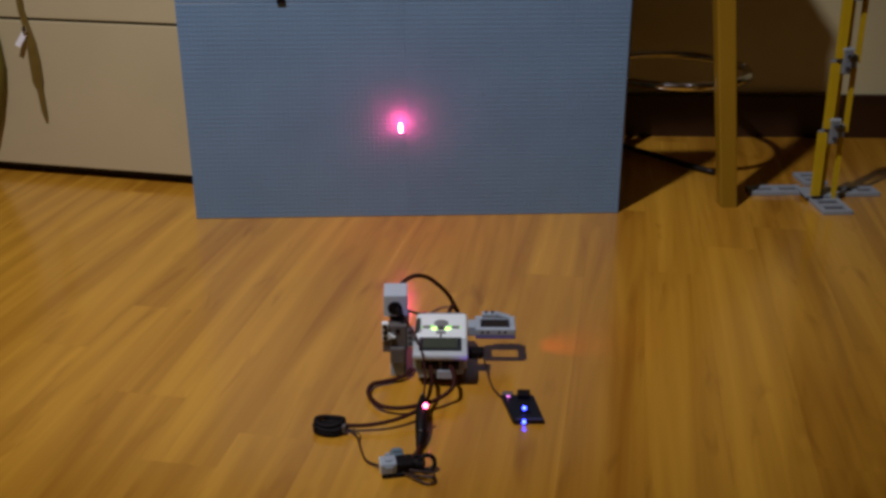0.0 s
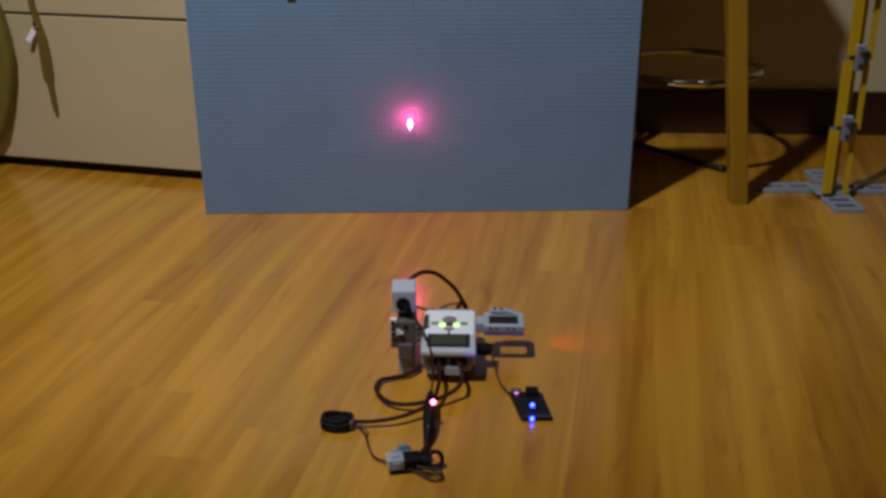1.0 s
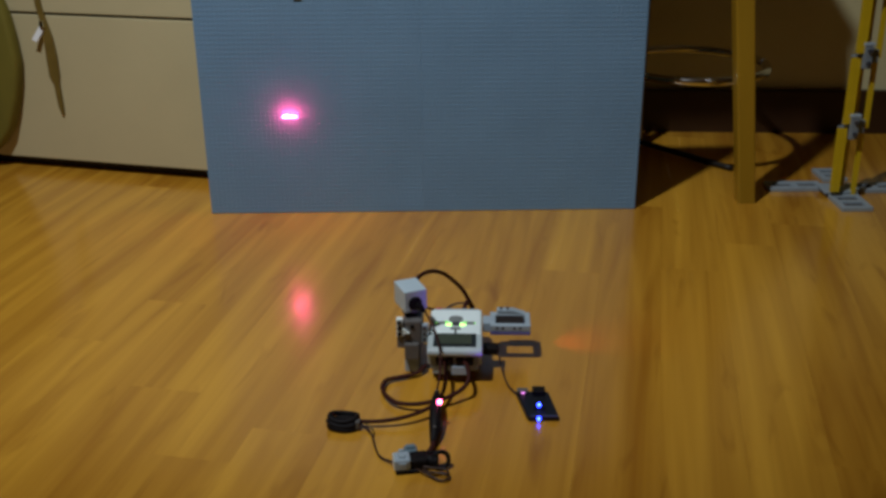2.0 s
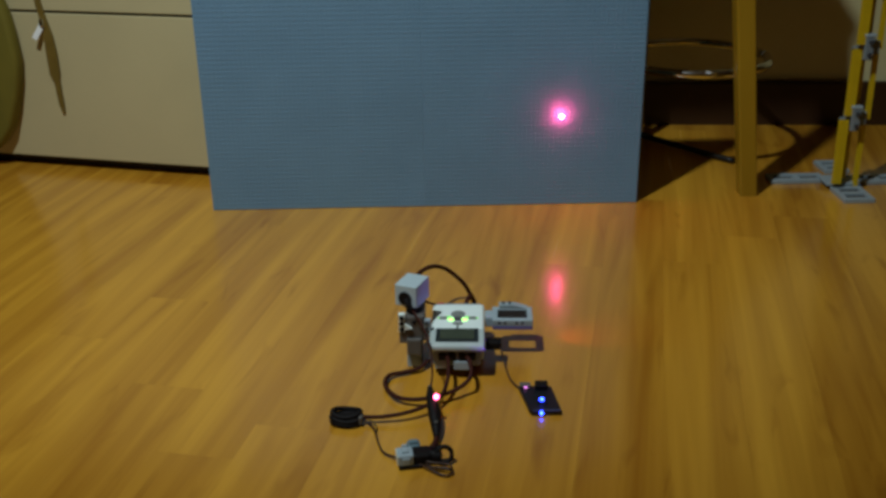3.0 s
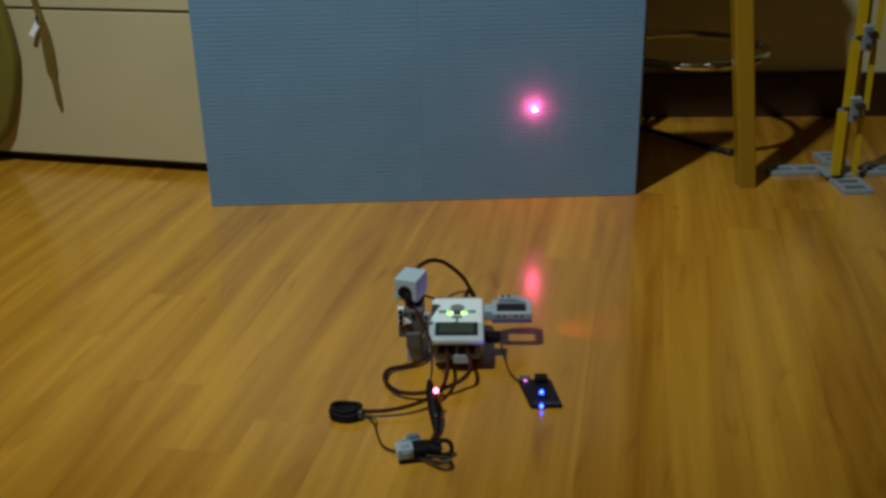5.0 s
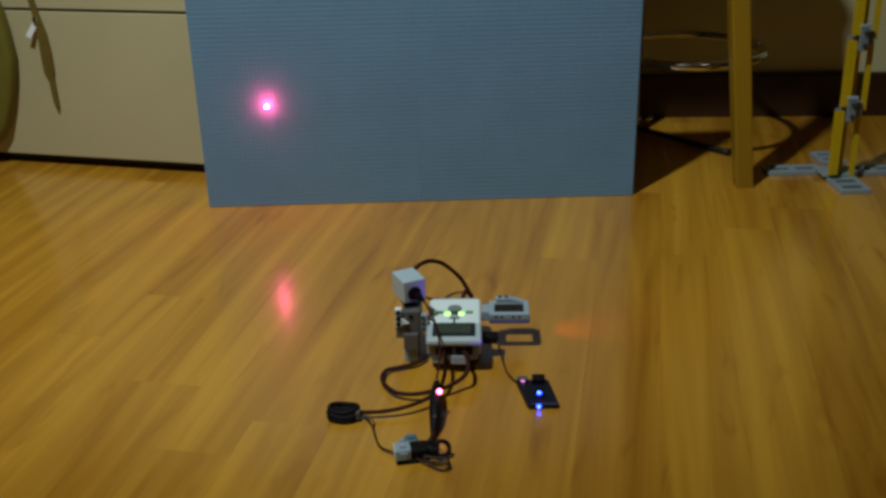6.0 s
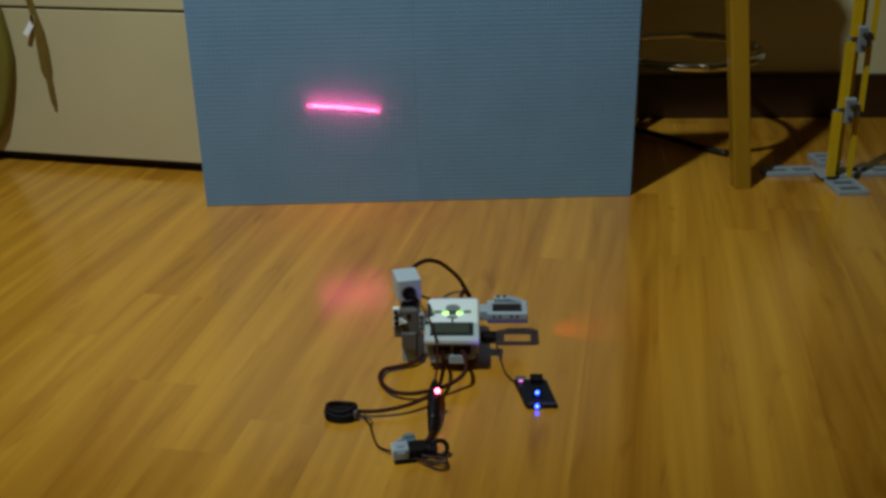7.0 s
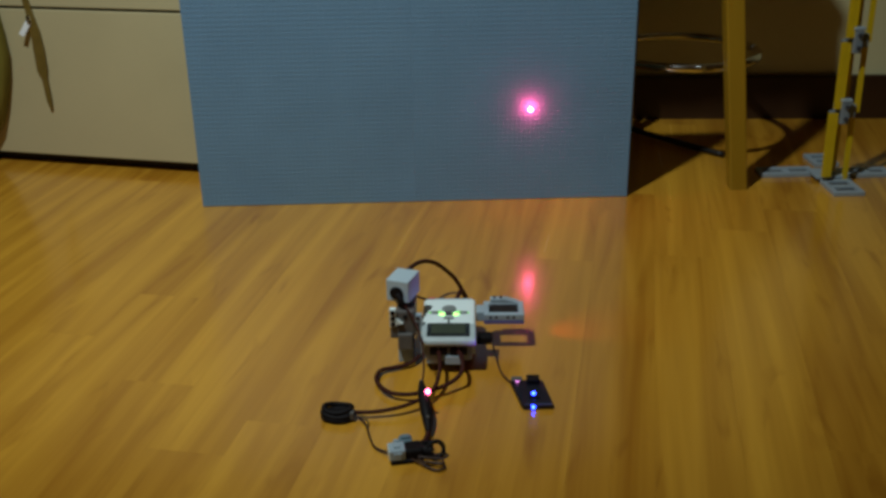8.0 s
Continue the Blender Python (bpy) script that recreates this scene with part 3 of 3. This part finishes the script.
    part("frame_peg", box(0.055, 0.077, 0.0375, 0.047, 0.0440, 0.0500, 0.0012), LIGHTGREY, frame_ob)
    wedge = extrude_outline([(0.077, 0.0440), (0.095, 0.0440), (0.077, 0.0490)], 0.0105, 0.0006, 1)
    wedge.transform(Matrix.Translation((0, 0.0375, 0)))
    part("frame_wedge", wedge, LIGHTGREY, frame_ob)
    for x in (0.061, 0.070):
        part("stud", rod((x, 0.042, 0.0500), (x, 0.042, 0.0517), 0.0026, 12), DARKGREY, frame_ob)
    for x in (0.055, 0.063, 0.079, 0.087):
        part("hole", rod((x, 0.0055, 0.0398), (x, 0.0043, 0.0398), 0.0022, 10), DARKGREY, frame_ob)
    for ob in (frame_ob, *frame_ob.children):
        ob.data.transform(rise)
    # motor tower
    motor = part("motor_tower", box(-0.0645, -0.0460, -0.0265, 0.010, -0.0045, 0.0180, 0.0015), LIGHTGREY, r, "grey motor tower")
    part("motor_body", box(-0.0640, -0.0450, -0.0345, 0.014, 0.0170, 0.0400, 0.0020), MIDGREY, motor)
    part("motor_head", box(-0.0660, -0.0420, -0.0290, 0.018, 0.0360, 0.0700, 0.0025), MIDGREY, motor)
    part("side_block", box(-0.0735, -0.0610, -0.0300, 0.001, 0.0320, 0.0490, 0.0015), MIDGREY, motor)
    beam = holed_bar(0.024, 0.0078, 0.0078, 3, 0.0026)
    beam.transform(pose(-0.0698, -0.0275, 0.0610, 0, 90, 0))
    part("pin_beam", beam, WHITE, motor, "white beam with black pins")
    for z in (0.0530, 0.0610, 0.0690):
        part("pin", rod((-0.0698, -0.0305, z), (-0.0698, -0.0330, z), 0.0030, 12), BLACK, motor)
    wedge = extrude_outline([(-0.0655, 0.0530), (-0.0570, 0.0545), (-0.0655, 0.0610)], 0.006, 0.0006, 1)
    wedge.transform(Matrix.Translation((0, -0.0335, 0)))
    part("white_wedge", wedge, WHITE, motor, "small white wedge")
    part("axle_hole", rod((-0.0540, -0.0285, 0.0620), (-0.0540, -0.0302, 0.0620), 0.0028, 12), BLACK, motor)
    link_beam = holed_bar(0.024, 0.0078, 0.0095, 3, 0.0026)
    link_beam.transform(pose(-0.0385, -0.0230, 0.0510, 0, 90, 0))
    part("link_beam", link_beam, LIGHTGREY, motor)
    for z in (0.0430, 0.0510, 0.0590):
        part("pin", rod((-0.0385, -0.0260, z), (-0.0385, -0.0278, z), 0.0025, 12), DARKGREY, motor)
    part("axle", rod((-0.0575, -0.001, 0.069), (-0.0575, -0.001, 0.0765), 0.0075, 18), BLACK, motor)
    # laser head, which turns on the tower
    head = new("laser_head")
    head.empty_display_size = 0.02
    head.parent = r
    tagged(head, "pale grey box head that holds a laser")
    part("box", box(-0.0150, 0.0150, -0.0195, 0.0190, 0.0030, 0.0320, 0.0012), mat("pale_grey_plastic", (0.46, 0.57, 0.61), 0.36, vary=0.06, scale=60), head)
    part("laser_barrel", rod((-0.001, -0.0190, 0.0145), (-0.001, -0.0212, 0.0145), 0.0092, 24, bevel=0.0008), BLACK, head, "black rear end of the laser")
    part("barrel_core", tube([(0.001, -0.0200, 0.0135), (0.006, -0.0235, 0.008), (0.011, -0.0235, 0.002)], 0.003, 12, 5, radii=[0.0050, 0.0040, 0.0016]), BLACK, head, smooth=True)
    part("swivel", rod((0, 0.0, -0.0045), (0, 0.0, 0.0015), 0.0110, 20), DARKGREY, head)
    part("lens", rod((0, 0.0195, 0.018), (0, 0.0225, 0.018), 0.0045, 16), DARKGREY, head)
    return r, head


toy, head = robot()
HEAD_AT = (-0.0575, -0.001, 0.0755)


# ---------------------------------------------------------------- cables
def cable(points, r, label, material=CABLE, name="cable", steps=8):
    ob = new(name, mesh_of(name, tube(points, r, 10, steps), material, True))
    return tagged(ob, label, "cable")


cable([(0.052, -0.613, 0.031), (0.056, -0.630, 0.031), (0.056, -0.651, 0.025), (0.046, -0.659, 0.016), (0.025, -0.671, 0.012), (-0.006, -0.679, 0.010), (-0.030, -0.672, 0.008),
       (-0.044, -0.654, 0.007), (-0.050, -0.634, 0.007), (-0.045, -0.614, 0.006), (-0.030, -0.606, 0.005), (-0.008, -0.598, 0.006), (0.004, -0.585, 0.010)], 0.0027, "black cable looping over the floor from brick to motor")
cable([(0.028, -0.613, 0.031), (0.029, -0.632, 0.031), (0.028, -0.655, 0.025), (0.022, -0.674, 0.016), (0.010, -0.692, 0.014), (-0.008, -0.704, 0.012), (-0.029, -0.711, 0.010), (-0.053, -0.713, 0.008), (-0.075, -0.712, 0.008)],
      0.0025, "black cable running from the brick to a coiled bundle")
cable([(-0.073, -0.713, 0.006), (-0.065, -0.720, 0.004), (-0.058, -0.734, 0.003), (-0.053, -0.758, 0.003), (-0.046, -0.778, 0.003), (-0.030, -0.792, 0.005)], 0.0013, "thin dark wire between the bundle and a connector", THIN, "thin_wire")
cable([(-0.073, -0.709, 0.008), (-0.066, -0.714, 0.006), (-0.057, -0.724, 0.004), (-0.0565, -0.736, 0.003)], 0.0008, "thin pale wire beside the coiled bundle", STRAP, "thin_wire")
cable([(0.095, -0.571, 0.026), (0.098, -0.586, 0.022), (0.101, -0.592, 0.009), (0.106, -0.622, 0.003), (0.114, -0.645, 0.0035)], 0.0012, "thin dark wire from the plug to the small circuit board", THIN, "thin_wire")
cable([(-0.022, -0.535, 0.078), (-0.020, -0.505, 0.078), (-0.005, -0.470, 0.082), (0.007, -0.440, 0.076), (0.018, -0.420, 0.068), (0.031, -0.405, 0.057), (0.047, -0.397, 0.040), (0.058, -0.394, 0.026), (0.066, -0.394, 0.011), (0.072, -0.398, 0.000), (0.064, -0.412, 0.016), (0.058, -0.440, 0.018), (0.055, -0.475, 0.026), (0.053, -0.520, 0.030)], 0.0031, "dark red-brown cable arching from the motor tower to the brick's back")
cable([(-0.014, -0.530, 0.066), (-0.002, -0.522, 0.064), (0.010, -0.514, 0.056), (0.016, -0.506, 0.050)], 0.0016, "short black cable behind the laser head")


def coil():
    c = thing("cable_bundle", pose(-0.092, -0.713, 0, 0, 0, -4), "black cable coiled into a flat oval bundle", "cable bundle")
    for k, (z, a, b, dy) in enumerate(((0.0035, 0.0172, 0.0105, 0.0), (0.0080, 0.0178, 0.0105, 0.001), (0.0125, 0.0165, 0.0100, 0.004))):
        loop = [(a * math.cos(t), dy + b * math.sin(t), z + 0.0012 * math.sin(2 * t + k)) for t in [2 * math.pi * q / 14 for q in range(15)]]
        part("turn", tube(loop, 0.0030, 8, 3), BLACK, c, smooth=True)
    part("core", box(-0.0150, 0.0150, -0.009, 0.008, 0.0005, 0.0110, 0.003, 3), BLACK, c)
    part("tie", box(0.0150, 0.0200, -0.008, 0.004, 0.003, 0.013, 0.0015), MIDGREY, c, "grey tie")
    return c


def connector():
    c = thing("plug_connector", pose(-0.0215, -0.796, 0, 0, 0, 8), "pale grey and black wire connector with a coiled lead", "connector")
    shell = box(-0.0095, 0.0085, -0.0110, 0.0080, 0.0035, 0.0175, 0.0025, 3)
    part("shell", shell, LIGHTGREY, c, "pale grey plastic shell")
    part("shell_top", box(-0.0045, 0.0035, -0.0060, 0.0035, 0.0170, 0.0195, 0.0012), LIGHTGREY, c)
    part("shell_face", box(-0.0050, 0.0040, -0.0125, -0.0105, 0.006, 0.0145, 0.0008), LIGHTGREY, c)
    part("foot", box(-0.0085, 0.0170, -0.0125, 0.0070, 0.0, 0.0045, 0.0015), BLACK, c)
    for k in range(4):
        part("ridge", box(-0.0100, -0.0088, -0.0095 + 0.0045 * k, -0.0070 + 0.0045 * k, 0.005, 0.0168, 0.0004), WHITE, c)
    part("latch", box(-0.0030, 0.0030, 0.0070, 0.0105, 0.010, 0.0188, 0.0010), LIGHTGREY, c)
    part("second_ridge", box(0.0060, 0.0160, 0.0120, 0.0190, 0.0155, 0.0185, 0.0010), SLATE, c)
    part("clip_arm", box(0.0100, 0.0400, 0.0060, 0.0095, 0.0090, 0.0135, 0.0012), BLACK, c)
    part("second_shell", box(0.0035, 0.0185, 0.0085, 0.0215, 0.0035, 0.0160, 0.0025, 3), SLATE, c, "slate grey shell")
    part("body", box(0.0080, 0.0290, -0.0090, 0.0115, 0.0005, 0.0150, 0.004, 3), BLACK, c)
    part("barrel", rod((0.024, 0.0, 0.0085), (0.0390, -0.0045, 0.0082), 0.0068, 18, bevel=0.0015), BLACK, c, "black round barrel")
    ring = [(0.0420 + 0.0085 * math.cos(a), -0.0060 + 0.0040 * math.sin(a), 0.0110 + 0.0075 * math.sin(a)) for a in [2 * math.pi * k / 12 for k in range(13)]]
    part("cable_loop", tube(ring, 0.0026, 8, 3), BLACK, c, "loop of black cable", True)
    return c


coil()
connector()
cable([(0.013, -0.759, 0.008), (0.009, -0.770, 0.005), (0.001, -0.779, 0.005), (-0.009, -0.786, 0.008)], 0.0032, "black cable into the connector")
cable([(-0.004, -0.795, 0.003), (0.008, -0.808, 0.003), (0.024, -0.810, 0.003), (0.030, -0.818, 0.003), (0.020, -0.823, 0.003), (0.004, -0.812, 0.0045), (-0.006, -0.803, 0.004)], 0.0012, "thin dark wire coiled beside the connector", THIN, "thin_wire")
cable([(-0.002, -0.800, 0.006), (0.010, -0.804, 0.006), (0.026, -0.806, 0.005), (0.027, -0.815, 0.005), (0.010, -0.811, 0.006)], 0.0012, "thin dark wire coiled beside the connector", THIN, "thin_wire")


# small lit circuit board
def circuit_board():
    c = thing("circuit_board", pose(0.1385, -0.677, 0, 0, 0, -3), "small black circuit board with bright blue lights", "circuit board")
    out = [(-0.0255, 0.030), (0.011, 0.032), (0.0150, 0.029), (0.0245, -0.027), (-0.0110, -0.030), (-0.0142, -0.024)]
    bm = bmesh.new()
    f = bm.faces.new([bm.verts.new((x, y, 0.0005)) for x, y in out])
    ext = bmesh.ops.extrude_face_region(bm, geom=[f])
    bmesh.ops.translate(bm, vec=(0, 0, 0.0055), verts=[v for v in ext["geom"] if isinstance(v, bmesh.types.BMVert)])
    bmesh.ops.recalc_face_normals(bm, faces=bm.faces[:])
    bmesh.ops.bevel(bm, geom=bm.edges[:], offset=0.0008, segments=1, affect="EDGES")
    part("board", bm, PCB, c)
    part("socket", box(-0.0240, -0.0105, 0.0235, 0.0325, 0.0062, 0.0100, 0.001), MIDGREY, c, "small metal socket")
    part("socket_light", box(-0.0190, -0.0145, 0.0225, 0.0237, 0.0066, 0.0090, 0.0004), VIOLETLED, c, "violet light")
    part("switch", box(-0.0055, 0.0105, 0.0200, 0.0340, 0.0062, 0.0120, 0.0015), BLACK, c)
    part("chip", box(-0.004, 0.009, -0.012, 0.012, 0.0061, 0.0078, 0.0004), PCB, c)
    part("blue_light", ball((0.0015, -0.0055, 0.0085), 0.0023), BLUELED, c, "bright blue light", True)
    part("blue_light", ball((0.0000, -0.0302, 0.0048), 0.0022, (0.9, 0.8, 1.2)), BLUELED, c, "bright blue light", True)
    part("edge_strip", box(-0.0095, 0.0225, -0.0290, -0.0255, 0.0061, 0.0075, 0.0004), mat("blue_tinted_strip", (0.05, 0.05, 0.11), 0.2), c)
    return c


circuit_board()


# lamp stick that sways with the head
def led_stick():
    s = thing("led_stick", pose(0.0125, -0.752, 0), "black taped wire joint with a glowing red light", "led")
    line = [(-0.0065, 0.068, 0.030), (-0.005, 0.048, 0.027), (-0.002, 0.026, 0.020), (0.0, 0.010, 0.013), (0.0005, -0.006, 0.0075)]
    part("sleeve", tube(line, 0.005, 12, 6, radii=[0.0028, 0.0055, 0.0068, 0.0070, 0.0058, 0.0034]), BLACK, s, smooth=True)
    part("red_light", ball((0.0010, 0.040, 0.0330), 0.0031), REDLED, s, "glowing red light", True)
    part("joint", ball((-0.0068, 0.066, 0.0320), 0.0017), MIDGREY, s, "pale solder joint", True)
    part("collar", rod((0.0005, 0.009, 0.0195), (0.0005, 0.006, 0.0185), 0.0018, 10), MIDGREY, s, "grey mark")
    part("prop", tube([(0.001, 0.004, 0.010), (0.003, 0.020, 0.004), (0.004, 0.034, 0.0016)], 0.0014, 8, 4), THIN, s, smooth=True)
    return s


stick = led_stick()
WIRE = 0.118
wire = new("hanging_wire", mesh_of("hanging_wire", tube([(0, 0, 0), (0.007, 0.004, WIRE * 0.25), (0.0095, 0.007, WIRE * 0.55), (0.006, 0.003, WIRE * 0.82), (0, 0, WIRE)], 0.0013, 8, 6), CABLE, True))
tagged(wire, "thin black wire hanging from the laser head", "wire")

spot = new("laser_spot", mesh_of("laser_spot", ball((0, 0, 0), 0.0027, (1.1, 1.0, 4.4)), LASER, True))
tagged(spot, "glowing pink laser spot on the grey board", "laser spot")


# ---------------------------------------------------------------- floor strips
def floor_strips():
    turn = pose(0, 0, 0, 0, 0, -12.2)
    back = turn.inverted()
    width = 0.0935
    lengths = (0.74, 0.98, 1.25)
    shared = []
    for length in lengths:
        h, l = width / 2 - 0.00004, length / 2 - 0.00005
        bm = box(-h, h, -l, l, -0.010, 0.0)
        shared.append(mesh_of("strip", bm, FLOOR))
    rng = random.Random(7)
    verts, faces = [], []

    def inside(q):
        return -2.6 < q.x < 2.5 and -3.4 < q.y < (1.0 if q.x < -0.2 else 0.56 - 0.07 * q.x)

    for i in range(-33, 34):
        y = -4.2 - rng.random() * 0.5
        while y < 2.2:
            k = rng.randrange(3)
            c = turn @ Vector((0.0965 + i * width, y + lengths[k] / 2, 0))
            y += lengths[k]
            if -1.15 < c.x < 1.15 and -1.15 < c.y < 0.22:
                ob = new("strip", shared[k])
                ob.parent = floor
                ob.matrix_local = Matrix.Translation(c) @ turn
                continue
            # the rest is cut off at the walls
            h, low, high = width / 2 - 0.00004, -lengths[k] / 2 + 0.00005, lengths[k] / 2 - 0.00005
            while low < high and not inside(c + turn.to_3x3() @ Vector((0, low, 0))):
                low += 0.01
            while low < high and not inside(c + turn.to_3x3() @ Vector((0, high, 0))):
                high -= 0.01
            if low >= high:
                continue
            o = len(verts)
            for z in (-0.010, 0.0):
                verts += [tuple(c + turn.to_3x3() @ Vector((a * h, b, z))) for a, b in ((-1, low), (1, low), (1, high), (-1, high))]
            faces += [(o + 4, o + 5, o + 6, o + 7), (o, o + 1, o + 5, o + 4), (o + 1, o + 2, o + 6, o + 5), (o + 2, o + 3, o + 7, o + 6), (o + 3, o, o + 4, o + 7)]
    me = bpy.data.meshes.new("far_strips")
    me.from_pydata([tuple(back @ Vector(v)) for v in verts], [], faces)
    me.materials.append(FLOOR)
    far = new("far_strips", me)
    far.parent = floor
    far.matrix_local = turn
    tagged(far, "more strips of the oak laminate floor", kind="stuff")


floor_strips()


# ---------------------------------------------------------------- what moves
C, L1, L2 = (-0.0115, 0.169), (-0.243, 0.181), (-0.264, 0.185)
R1, R2, R3, R4 = (0.243, 0.165), (0.199, 0.166), (0.188, 0.168), (0.206, 0.168)
# seconds in thirtieths, and where the laser meets the board
SPOTS = [
    (0, C), (57, C), (58, (-0.06, 0.172)), (59, (-0.18, 0.180)), (60, (-0.236, 0.181)), (61, L1), (80, L1),
    (81, (-0.215, 0.181)), (82, (-0.09, 0.168)), (83, (0.055, 0.152)), (84, (0.185, 0.160)), (85, (0.236, 0.165)), (86, R1), (107, R1),
    (108, (0.185, 0.161)), (109, (0.045, 0.156)), (110, (-0.10, 0.172)), (111, (-0.222, 0.180)), (112, L1), (132, L1),
    (133, (-0.19, 0.180)), (134, (-0.045, 0.148)), (135, (0.104, 0.150)), (136, (0.190, 0.165)), (137, R2), (157, R2),
    (158, (0.14, 0.163)), (159, (0.0, 0.160)), (160, (-0.15, 0.178)), (161, (-0.245, 0.185)), (162, L2), (182, L2),
    (183, (-0.222, 0.184)), (184, (-0.085, 0.170)), (185, (0.060, 0.148)), (186, (0.170, 0.163)), (187, R3), (207, R3),
    (208, (0.145, 0.166)), (209, (0.010, 0.166)), (210, (-0.130, 0.179)), (211, (-0.235, 0.185)), (212, L2), (233, L2),
    (234, (-0.236, 0.186)), (235, (-0.095, 0.170)), (236, (0.055, 0.148)), (237, (0.168, 0.162)), (238, R4), (240, R4),
]


def motions():
    pivot = ROBOT @ Vector(HEAD_AT)
    spots, heads, sticks, wires = [], [], [], []
    for k, (x, z) in SPOTS:
        t = k / 30
        aim = math.degrees(math.atan2(x - pivot.x, 0.0 - pivot.y))
        broad = {57: 1.0, 58: 0.6, 59: 0.25}.get(k, 1.0 if k < 57 else 0.0)
        way = (Vector((0.014, -1.73, 0.65)) - Vector((x, 0, z))).normalized() * (0.0105 + 0.0145 * broad)
        spots.append((t, pose(x + way.x, way.y, z + 0.5 * way.z, 72 - 40 * broad)))
        heads.append((t, pose(*HEAD_AT, 0, 0, -aim + 3)))
        sway = -10.0 * min(1.0, max(0.0, (0.20 - x) / 0.20))
        stick_pose = pose(0.0125, -0.752, 0, 0, 0, sway)
        sticks.append((t, stick_pose))
        a = Matrix.Translation(pivot) @ pose(0, 0, 0, 0, 0, -aim) @ Vector((0.011, -0.0235, 0.002))
        b = stick_pose @ Vector((-0.0065, 0.068, 0.032))
        q = (b - a).to_track_quat("Z", "Y").to_matrix().to_4x4()
        wires.append((t, Matrix.Translation(a) @ q))
    walk(spot, spots)
    walk(head, heads)
    walk(stick, sticks)
    walk(wire, wires)


motions()
